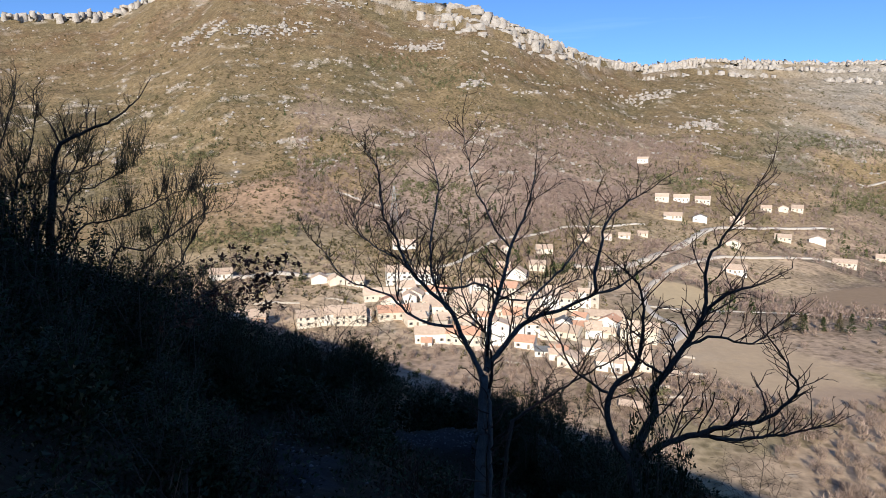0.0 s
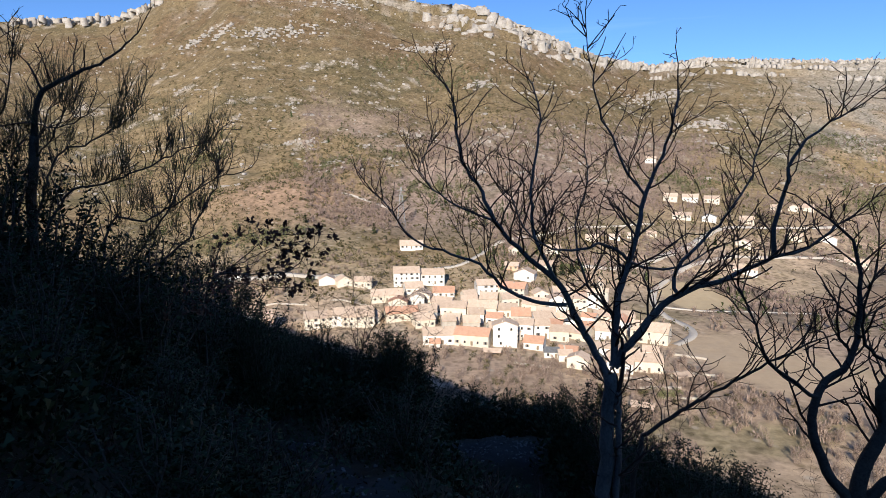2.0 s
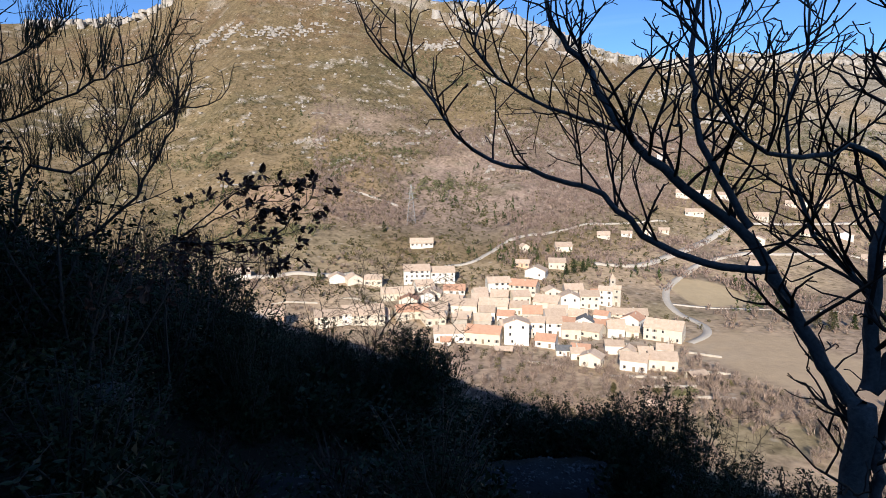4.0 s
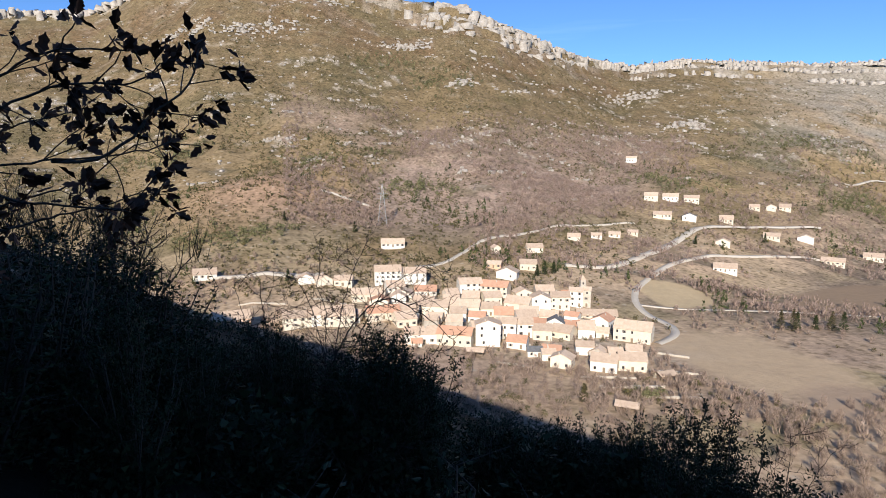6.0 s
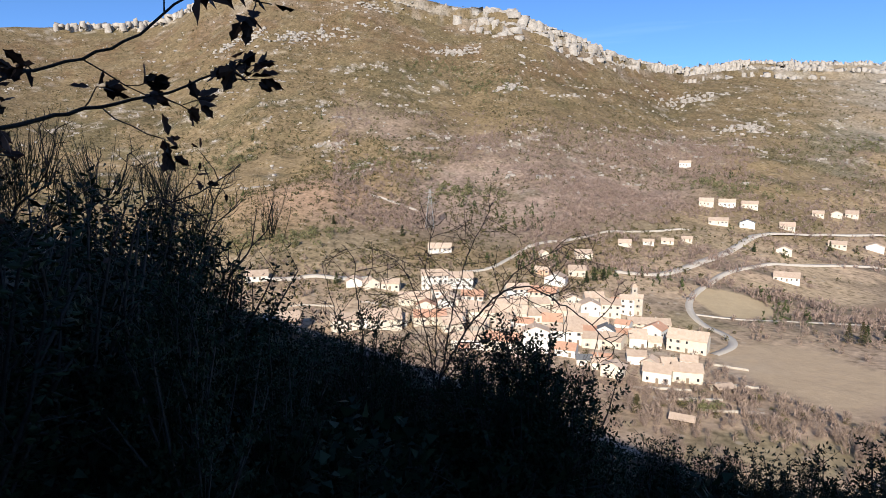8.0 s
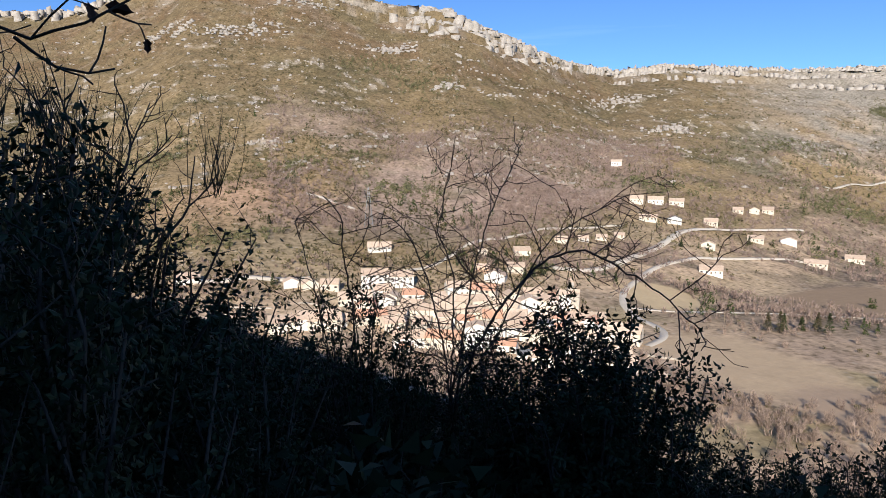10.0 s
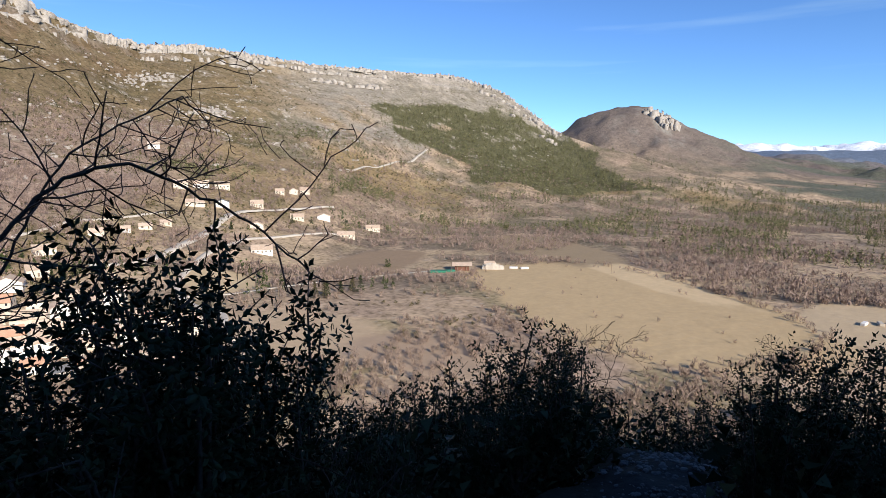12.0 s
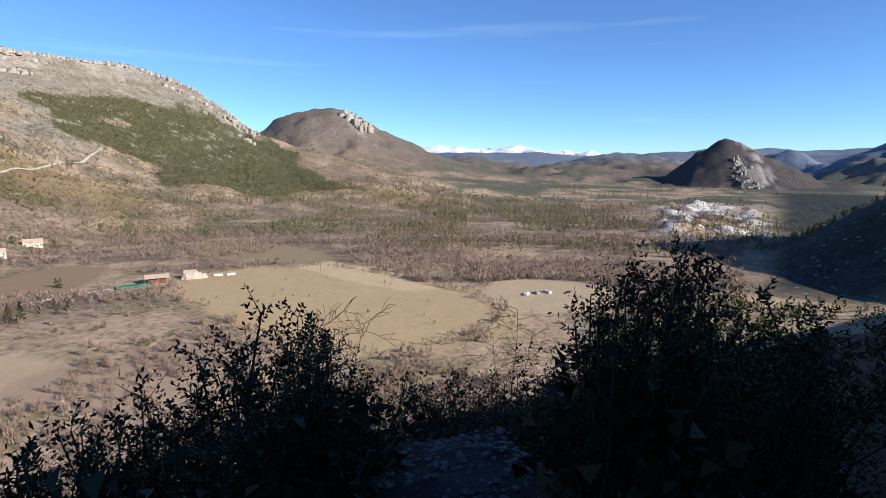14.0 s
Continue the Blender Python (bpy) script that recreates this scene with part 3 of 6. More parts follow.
def house(x, y, w, d, h, turn, wall, roof):
    k = len(HOUSES)
    rnd = random.Random(1000 + k)
    rise = d / 2 * rnd.uniform(0.46, 0.60)
    h *= 0.86 if y < 430 else 0.72
    if y > 430:
        w *= 0.72
    if rnd.random() < 0.22 and w / d < 1.5:
        turn += 90
        w, d = d, w
    z = ground_z(x, y)
    HOUSES.append((x, y, max(w, d)))
    low = " low" if h < 4 else (" three-storey" if h > 7.4 else "")
    ob = new("house")
    ob.matrix_basis = pose(x, y, z, 0, 0, turn)
    tagged(ob, f"{WALL_WORDS[wall.name]}{low} village house with {ROOF_WORDS[roof.name]}", "house", "houses in the valley")
    part_mesh("wall", mesh_from("wall", *gable_walls(w, d, h, rise, 4.0), wall), ob)
    r = part_mesh("roof", mesh_from("roof", *roof_slabs(w, d, h, rise), roof), ob)
    if rnd.random() < 0.75:
        c = part_mesh("chimney", CHIMNEY, r)
        c.location = (rnd.uniform(-0.35, 0.35) * w, rnd.choice((-1, 1)) * d * 0.12, h + rise * 0.6)
    floors = max(1, int(h / 2.75))
    cols = max(1, int(w / 3.3))
    for side in (-1, 1):
        if side > 0 and k % 2:
            continue
        for fl in range(floors):
            for c in range(cols):
                if rnd.random() < 0.14:
                    continue
                px = (c + 0.5) / cols * w - w / 2 + rnd.uniform(-0.25, 0.25)
                pz = fl * h / floors + 0.85
                if fl == 0 and c == cols // 2 and side < 0:
                    part_mesh("door", DOOR_LEAF, ob).location = (px, -d / 2 - 0.02, 0.02)
                    continue
                win = part_mesh("window", WIN_FRAME, ob)
                win.location = (px, side * (d / 2 - 0.01), pz)
                pane = part_mesh("pane", WIN_PANE, win)
                pane.location = (0, side * 0.05, 0.15)
                if rnd.random() < 0.6:
                    for s in (-1, 1):
                        part_mesh("shutter", WIN_SHUTTER, win).location = (s * 0.78, side * 0.06, 0.12)
    for s in (-1, 1):
        for fl in range(floors):
            for side_y in (-0.22, 0.22):
                if rnd.random() < 0.35:
                    continue
                win = part_mesh("window", WIN_FRAME, ob)
                win.matrix_basis = pose(s * (w / 2 - 0.01), (side_y + rnd.uniform(-0.05, 0.05)) * d, fl * h / floors + 0.9, 0, 0, 90)
                part_mesh("pane", WIN_PANE, win).location = (0, -s * 0.05, 0.15)
    return ob


house(-29.9, 445.3, 24.4, 11.0, 4.2, 4, RENDER_WHITE, TILE_OLD)
house(-28.9, 376.3, 17.0, 11.0, 9.6, 8, RENDER_WHITE, TILE_OLD)
house(-12.3, 380.5, 15.7, 11.0, 7.9, 6, RENDER_WHITE, TILE_OLD)
house(-56.1, 369.2, 11.3, 9.0, 4.6, 1, RENDER_CREAM, TILE_OLD)
house(-38.8, 347.5, 19.3, 11.0, 4.6, 12, RENDER_CREAM, TILE_OLD)
house(-23.5, 361.5, 11.2, 11.0, 4.1, 14, RENDER_WHITE, TILE_OLD)
house(0.9, 326.2, 17.1, 10.3, 5.5, -10, RENDER_CREAM, TILE_OLD)
house(18.6, 325.7, 16.8, 10.1, 5.5, -14, RENDER_CREAM, TILE_OLD)
house(-13.1, 319.1, 11.3, 11.0, 5.4, -4, RENDER_WHITE, TILE_OLD)
house(-27.3, 314.2, 17.7, 11.0, 4.7, 13, RENDER_CREAM, TILE_RED)
house(-53.0, 306.1, 22.0, 11.0, 7.2, 15, RENDER_WHITE, TILE_OLD)
house(11.1, 280.1, 17.0, 10.2, 6.3, -15, RENDER_CREAM, TILE_RED)
house(26.7, 281.4, 11.9, 8.3, 12.2, -3, RENDER_WHITE, TILE_OLD)
house(-6.3, 282.6, 15.3, 9.2, 5.8, 5, RENDER_WHITE, TILE_OLD)
house(-7.9, 276.9, 5.2, 5.5, 2.6, 1, RENDER_WHITE, TILE_RED)
house(23.2, 364.2, 14.4, 11.0, 6.9, 8, RENDER_WHITE, TILE_OLD)
house(39.5, 360.9, 16.7, 11.0, 6.8, -21, RENDER_CREAM, TILE_RED)
house(32.2, 325.8, 11.0, 9.9, 4.9, -1, RENDER_CREAM, TILE_OLD)
house(38.5, 292.0, 7.7, 7.7, 9.4, -12, RENDER_WHITE, TILE_OLD)
house(48.7, 446.4, 7.7, 7.7, 5.1, 13, RENDER_CREAM, TILE_OLD)
house(44.2, 412.6, 10.2, 8.2, 3.5, -16, RENDER_ROSE, TILE_OLD)
house(51.1, 392.7, 13.8, 11.0, 5.2, -18, RENDER_WHITE, TILE_OLD)
house(80.9, 460.6, 17.7, 11.0, 4.4, -2, RENDER_CREAM, TILE_OLD)
house(68.5, 415.4, 11.9, 9.6, 5.2, -5, RENDER_CREAM, TILE_OLD)
house(50.5, 336.4, 14.7, 11.0, 5.1, -27, RENDER_CREAM, TILE_OLD)
house(63.1, 338.9, 11.3, 11.0, 7.8, -5, RENDER_WHITE, TILE_OLD)
house(75.8, 344.1, 11.3, 10.1, 8.6, -7, RENDER_CREAM, TILE_OLD)
house(87.4, 350.9, 8.2, 8.2, 10.9, -17, RENDER_WHITE, TILE_OLD)
house(94.2, 351.3, 4.8, 5.5, 12.4, -19, STONE_WALL, TILE_OLD)
house(95.0, 333.3, 22.8, 9.1, 2.6, -8, RENDER_CREAM, TILE_OLD)
house(102.7, 292.6, 18.3, 11.0, 8.1, -30, RENDER_CREAM, TILE_OLD)
house(47.2, 295.8, 7.9, 7.9, 7.9, -5, RENDER_WHITE, TILE_OLD)
house(56.2, 303.8, 7.3, 7.3, 5.8, -16, RENDER_CREAM, TILE_RED)
house(65.4, 306.6, 9.4, 8.5, 5.9, -18, RENDER_WHITE, TILE_GREY)
house(74.0, 305.6, 7.7, 6.9, 5.3, -10, RENDER_WHITE, TILE_RED)
house(82.1, 307.2, 8.4, 7.5, 5.1, -12, RENDER_WHITE, TILE_OLD)
house(41.1, 278.9, 9.7, 8.8, 4.2, -19, RENDER_WHITE, TILE_RED)
house(47.3, 267.3, 6.9, 6.2, 3.6, -5, RENDER_WHITE, TILE_GREY)
house(52.7, 262.5, 6.3, 6.3, 4.0, -2, RENDER_WHITE, TILE_OLD)
house(57.0, 252.1, 9.2, 7.3, 5.3, -27, RENDER_CREAM, TILE_OLD)
house(71.4, 270.4, 8.4, 6.7, 5.2, -9, RENDER_WHITE, TILE_OLD)
house(74.4, 248.1, 11.1, 8.9, 5.8, -23, RENDER_WHITE, TILE_OLD)
house(86.6, 249.4, 11.8, 9.5, 5.9, -12, RENDER_CREAM, TILE_OLD)
house(88.2, 298.0, 6.4, 6.4, 4.1, -17, RENDER_CREAM, TILE_OLD)
house(237.3, 630.8, 19.3, 11.0, 5.8, -21, RENDER_CREAM, TILE_OLD)
house(260.2, 634.8, 22.3, 11.0, 5.9, -23, RENDER_WHITE, TILE_OLD)
house(280.8, 628.9, 21.1, 11.0, 5.9, -24, RENDER_CREAM, TILE_OLD)
house(228.7, 576.3, 23.6, 11.0, 4.7, -22, RENDER_CREAM, TILE_OLD)
house(252.0, 568.0, 17.8, 11.0, 5.3, -24, RENDER_WHITE, TILE_GREY)
house(294.2, 578.7, 18.0, 11.0, 5.0, -27, RENDER_CREAM, TILE_OLD)
house(351.5, 631.4, 14.5, 10.2, 4.8, -29, RENDER_CREAM, TILE_OLD)
house(371.7, 634.0, 14.1, 9.9, 4.9, -31, RENDER_CREAM, TILE_OLD)
house(389.9, 638.6, 15.8, 11.0, 5.0, -32, RENDER_CREAM, TILE_OLD)
house(120.2, 492.2, 14.5, 8.7, 3.4, -14, RENDER_CREAM, TILE_OLD)
house(142.0, 501.3, 12.4, 7.4, 3.5, -16, RENDER_WHITE, TILE_OLD)
house(159.3, 506.3, 13.7, 8.2, 3.5, -18, RENDER_CREAM, TILE_OLD)
house(177.5, 512.5, 11.9, 7.1, 3.6, -19, RENDER_CREAM, TILE_OLD)
house(228.6, 447.9, 23.4, 11.0, 4.8, -28, RENDER_WHITE, TILE_OLD)
house(258.2, 512.0, 16.4, 11.0, 4.4, -27, RENDER_CREAM, TILE_OLD)
house(325.1, 551.2, 19.6, 11.0, 4.9, -31, RENDER_CREAM, TILE_OLD)
house(358.4, 551.5, 18.9, 11.0, 5.0, -33, RENDER_WHITE, TILE_OLD)
house(410.6, 531.3, 21.8, 11.0, 5.1, -38, RENDER_CREAM, TILE_OLD)
house(349.5, 498.6, 24.4, 11.0, 4.7, -36, RENDER_CREAM, TILE_OLD)
house(275.1, 808.5, 19.6, 11.0, 6.5, -19, RENDER_WHITE, TILE_OLD)
house(-80.3, 371.8, 10.0, 10.0, 3.6, 12, RENDER_WHITE, TILE_OLD)
house(-68.6, 367.0, 9.5, 9.5, 3.5, 23, RENDER_CREAM, TILE_OLD)
house(-101.6, 293.3, 17.8, 11.0, 8.3, 25, RENDER_ROSE, TILE_OLD)
house(-68.3, 302.6, 19.2, 11.0, 6.5, 17, RENDER_CREAM, TILE_OLD)
house(-50.0, 305.0, 17.1, 10.3, 6.5, 13, RENDER_CREAM, TILE_OLD)
house(-144.9, 373.8, 14.0, 9.8, 3.8, 21, RENDER_WHITE, TILE_OLD)
house(-17.7, 350.6, 11.8, 11.0, 3.6, -6, RENDER_CREAM, TILE_OLD)
house(-4.2, 359.2, 13.3, 11.0, 3.8, -1, RENDER_WHITE, TILE_RED)
house(11.1, 350.4, 8.1, 8.1, 3.9, 17, RENDER_CREAM, TILE_OLD)
house(55.7, 357.8, 10.3, 9.2, 3.4, 7, RENDER_CREAM, TILE_OLD)
house(69.5, 360.3, 11.4, 9.7, 4.7, -0, STONE_WALL, TILE_OLD)
house(85.9, 361.0, 11.6, 9.8, 3.6, 7, RENDER_CREAM, TILE_RED)
house(-30.3, 331.2, 10.5, 8.6, 5.1, -1, RENDER_CREAM, TILE_RED)
house(-20.0, 340.5, 8.7, 7.7, 5.4, 3, RENDER_WHITE, TILE_OLD)
house(-4.4, 339.3, 12.5, 11.0, 3.6, -19, RENDER_CREAM, TILE_OLD)
house(10.8, 336.2, 9.4, 9.0, 4.8, 0, STONE_WALL, TILE_OLD)
house(23.1, 344.6, 10.3, 10.7, 4.4, -9, STONE_WALL, TILE_OLD)
house(34.8, 344.7, 10.6, 9.7, 5.2, 12, RENDER_CREAM, TILE_OLD)
house(-42.9, 312.8, 9.0, 9.7, 4.0, -4, RENDER_WHITE, TILE_OLD)
house(1.0, 311.6, 9.0, 8.3, 3.7, -11, RENDER_WHITE, TILE_OLD)
house(13.9, 314.8, 8.5, 8.8, 5.1, -2, RENDER_WHITE, TILE_OLD)
house(24.2, 312.1, 9.1, 7.3, 4.6, -12, RENDER_WHITE, TILE_RED)
house(38.9, 317.2, 10.5, 10.5, 4.9, -5, STONE_WALL, TILE_RED)
house(53.6, 321.2, 10.6, 10.9, 5.0, -11, RENDER_WHITE, TILE_OLD)
house(64.6, 318.9, 10.0, 9.1, 5.0, -18, RENDER_CREAM, TILE_OLD)
house(78.0, 320.5, 7.9, 6.6, 5.7, -31, RENDER_WHITE, TILE_RED)
house(-15.2, 306.4, 10.9, 10.8, 5.1, 20, RENDER_CREAM, TILE_OLD)
house(-1.3, 302.0, 7.4, 6.9, 6.1, 9, STONE_WALL, TILE_OLD)
house(10.8, 300.8, 8.8, 8.8, 5.4, 1, STONE_WALL, TILE_OLD)
house(34.7, 302.0, 10.7, 9.2, 4.1, -3, RENDER_WHITE, TILE_OLD)
house(49.9, 310.7, 10.9, 11.0, 6.2, 4, RENDER_WHITE, TILE_OLD)
house(93.9, 317.1, 10.0, 10.3, 5.4, -36, RENDER_WHITE, TILE_RED)
house(22.8, 292.3, 7.6, 7.7, 6.6, 12, RENDER_CREAM, TILE_OLD)
house(31.7, 290.8, 6.8, 6.3, 4.5, 13, STONE_WALL, TILE_OLD)
house(55.5, 293.2, 9.7, 9.0, 6.1, -6, RENDER_CREAM, TILE_OLD)
house(67.7, 297.5, 10.7, 10.6, 4.4, -33, RENDER_CREAM, TILE_OLD)
house(79.5, 299.0, 8.4, 9.0, 6.1, -7, RENDER_WHITE, TILE_OLD)
house(55.6, 268.4, 8.7, 9.5, 3.0, -16, STONE_WALL, TILE_RED)
house(76.5, 265.6, 7.0, 7.1, 3.2, -25, STONE_WALL, TILE_OLD)
house(84.5, 265.9, 6.6, 7.2, 3.0, -6, RENDER_CREAM, TILE_OLD)
house(93.1, 264.9, 7.1, 6.8, 5.0, -19, RENDER_WHITE, TILE_OLD)


def church_tower(x, y):
    """Square bell tower with a pointed cap."""
    z = ground_z(x, y)
    ob = tagged(new("bell_tower"), "pale stone bell tower with a small pointed cap", "tower")
    ob.location = (x, y, z)
    part_mesh("tower_wall", box_mesh("tower_wall", 3.2, 3.2, 14, STONE_WALL, bevel=0.08), ob)
    cap = [(-1.8, -1.8, 14), (1.8, -1.8, 14), (1.8, 1.8, 14), (-1.8, 1.8, 14), (0, 0, 17.2)]
    part_mesh("cap", mesh_from("cap", cap, [(0, 1, 4), (1, 2, 4), (2, 3, 4), (3, 0, 4), (3, 2, 1, 0)], TILE_OLD), ob)
    # dark panes on the solid wall stand in for the shade inside the openings
    for a in range(4):
        part_mesh("bell_opening", WIN_PANE, ob).matrix_basis = Matrix.Rotation(a * math.pi / 2, 4, "Z") @ pose(0, -1.6, 11.3)


church_tower(93, 358)


def lean_to(x, y, turn):
    z = ground_z(x, y)
    ob = tagged(new("open_shed"), "open timber lean-to shed with a tan tile roof", "shed")
    ob.matrix_basis = pose(x, y, z, 0, 0, turn)
    part_mesh("roof", mesh_from("roof", *roof_slabs(8, 5, 2.5, 1.0), TILE_OLD), ob)
    post = box_mesh("post", 0.25, 0.25, 2.6, TIMBER, bevel=0.02)
    for px in (-3.6, 0, 3.6):
        for py in (-2.2, 2.2):
            part_mesh("post", post, ob).location = (px, py, 0)
    part_mesh("back_wall", box_mesh("back_wall", 7.6, 0.2, 2.4, STONE_WALL), ob).location = (0, 2.3, 0)


lean_to(19.5, 265.5, -12)
lean_to(69.5, 204, -25)
lean_to(96, 236, 20)


def garden_wall(x0, y0, x1, y1, h=0.9):
    """A dry-stone terrace wall with an uneven top that follows the ground."""
    rnd = random.Random(int(x0 * 7 + y0))
    n = max(3, int(math.hypot(x1 - x0, y1 - y0) / 1.5))
    ox, oy = (y1 - y0) / math.hypot(x1 - x0, y1 - y0) * 0.35, -(x1 - x0) / math.hypot(x1 - x0, y1 - y0) * 0.35
    v, f = [], []
    for i in range(n + 1):
        t = i / n
        x, y = x0 + (x1 - x0) * t, y0 + (y1 - y0) * t
        z = ground_z(x, y)
        top = z + h * rnd.uniform(0.75, 1.15)
        v += [(x + ox, y + oy, z - 0.6), (x + ox, y + oy, top), (x - ox, y - oy, top + rnd.uniform(-0.1, 0.1)), (x - ox, y - oy, z - 0.6)]
    for i in range(n):
        a = 4 * i
        f += [(a, a + 1, a + 5, a + 4), (a + 1, a + 2, a + 6, a + 5), (a + 2, a + 3, a + 7, a + 6)]
    f += [(0, 3, 2, 1), (4 * n, 4 * n + 1, 4 * n + 2, 4 * n + 3)]
    tagged(new("garden_wall", mesh_from("garden_wall", v, f, STONE_WALL)), "low dry-stone terrace wall in the village gardens", "wall", "garden walls")


for ends in ((60, 238, 84, 236), (66, 226, 92, 226), (80, 216, 102, 214), (92, 246, 112, 240), (28, 256, 44, 250), (104, 270, 118, 262), (-70, 340, -48, 336), (-110, 330, -84, 334)):
    garden_wall(*ends)


# ---- farm in the valley ----
def farm():
    z = ground_z(325, 313)
    barn = tagged(new("farm_barn"), "red-brown timber barn with a wide pale roof", "barn")
    barn.matrix_basis = pose(325, 313, z, 0, 0, -46)
    part_mesh("roof", mesh_from("roof", *roof_slabs(15, 11, 4.2, 1.6), TILE_OLD), barn)
    part_mesh("wall", mesh_from("wall", *gable_walls(11, 8, 4.2, 1.2, 3), surface("barn_boards", (0.13, 0.06, 0.04), (0.25, 0.12, 0.08), 0.6, 6)), barn)
    post = box_mesh("post", 0.3, 0.3, 4.2, TIMBER, bevel=0.02)
    for px in (-7, -3.5, 0, 3.5, 7):
        part_mesh("post", post, barn).location = (px, -5.2, 0)
    ruin = tagged(new("stone_farmhouse"), "half-ruined pale stone farmhouse beside the barn", "house")
    ruin.matrix_basis = pose(346, 299, ground_z(346, 299), 0, 0, -52)
    bm = bmesh.new()
    bmesh.ops.create_grid(bm, x_segments=14, y_segments=8, size=0.5)
    rnd = random.Random(4)
    for v in bm.verts:
        edge = max(abs(v.co.x), abs(v.co.y)) > 0.49
        v.co.z = -2.0 if edge else max(0, 4.6 - 7 * abs(v.co.x + 0.1) + rnd.uniform(-1.1, 1.4))
        v.co.x *= 19
        v.co.y *= 10
    me = bpy.data.meshes.new("tumbled_stonework")
    bm.to_mesh(me)
    bm.free()
    me.materials.append(STONE_WALL)
    part_mesh("tumbled_stonework", me, ruin)
    part_mesh("wall", mesh_from("wall", *gable_walls(8, 6, 4.5, 1.5, 2), RENDER_WHITE), ruin).location = (-3, 1, 0)
    part_mesh("roof", mesh_from("roof", *roof_slabs(8, 6, 4.5, 1.5), TILE_OLD), ruin).location = (-3, 1, 0)
    for i, (x, y, w, d, h) in enumerate(((304, 319, 13, 6, 1.6), (312, 313, 7, 4, 1.8))):
        t = tagged(new("sheeted_stack", box_mesh("sheeted_stack", w, d, h, GREEN_SHEET, bevel=0.4)), "low stack under bright green sheeting by the barn", "stack")
        t.matrix_basis = pose(x, y, ground_z(x, y), 0, 0, -40 + 9 * i)
    pale = surface("pale_sheet", (0.55, 0.53, 0.5), (0.75, 0.73, 0.7), 0.4, 4)
    for i, (x, y) in enumerate(((358, 288), (363, 281), (359, 60), (365, 54), (369, 48))):
        t = tagged(new("trailer", box_mesh("trailer", 6.5, 2.2, 1.5, pale if i != 3 else STONE_WALL, bevel=0.15)), "pale covered trailer parked in the field", "trailer")
        t.matrix_basis = pose(x, y, ground_z(x, y), 0, 0, -50 + 23 * i)


farm()


# ---- pylon and poles ----
def strut(verts, faces, a, b, t):
    a, b = Vector(a), Vector(b)
    d = (b - a).normalized()
    u = d.orthogonal().normalized() * t
    w = d.cross(u).normalized() * t
    k = len(verts)
    for p in (a, b):
        verts += [tuple(p + u), tuple(p + w), tuple(p - u), tuple(p - w)]
    faces += [(k + i, k + (i + 1) % 4, k + 4 + (i + 1) % 4, k + 4 + i) for i in range(4)] + [(k + 3, k + 2, k + 1, k), (k + 4, k + 5, k + 6, k + 7)]


def pylon(x, y):
    z = ground_z(x, y)
    ob = tagged(new("power_pylon"), "grey steel lattice power pylon on the hillside", "pylon")
    ob.location = (x, y, z)
    H, levels = 34.0, 9
    def corner(k, s):
        half = 3.4 * (1 - s) + 0.35
        return (half * (1, 1, -1, -1)[k % 4], half * (1, -1, -1, 1)[k % 4], H * s)
    for k in range(4):
        v, f = [], []
        strut(v, f, corner(k, -0.03), corner(k, 1), 0.16)
        part_mesh("leg", mesh_from("leg", v, f, STEEL), ob)
    v, f = [], []
    for i in range(levels):
        s0, s1 = i / levels, (i + 1) / levels
        for k in range(4):
            strut(v, f, corner(k, s0), corner(k + 1, s1), 0.08)
            strut(v, f, corner(k + 1, s0), corner(k, s1), 0.08)
            strut(v, f, corner(k, s1), corner(k + 1, s1), 0.07)
    part_mesh("lattice", mesh_from("lattice", v, f, STEEL), ob)
    for hz, L in ((22, 5.5), (26.5, 4.6), (31, 3.6)):
        v, f = [], []
        strut(v, f, (-L, 0, hz), (L, 0, hz), 0.13)
        strut(v, f, (-L, 0, hz), (0, 0, hz + 1.6), 0.08)
        strut(v, f, (L, 0, hz), (0, 0, hz + 1.6), 0.08)
        part_mesh("crossarm", mesh_from("crossarm", v, f, STEEL), ob)


pylon(-42, 500)


def pole(x, y, h=9.0):
    ob = tagged(new("utility_pole"), "thin pale wooden utility pole in a field", "pole", "utility poles")
    ob.location = (x, y, ground_z(x, y))
    v, f = [], []
    strut(v, f, (0, 0, -0.5), (0, 0, h), 0.16)
    part_mesh("shaft", mesh_from("shaft", v, f, TIMBER), ob)
    v, f = [], []
    strut(v, f, (-0.9, 0, h - 0.6), (0.9, 0, h - 0.6), 0.07)
    part_mesh("crossarm", mesh_from("crossarm", v, f, TIMBER), ob)


pole(176, 330)
pole(78, 214, 8)
pole(228, 330)
pole(262, 318)
pole(306, 306)
pole(392, 222)


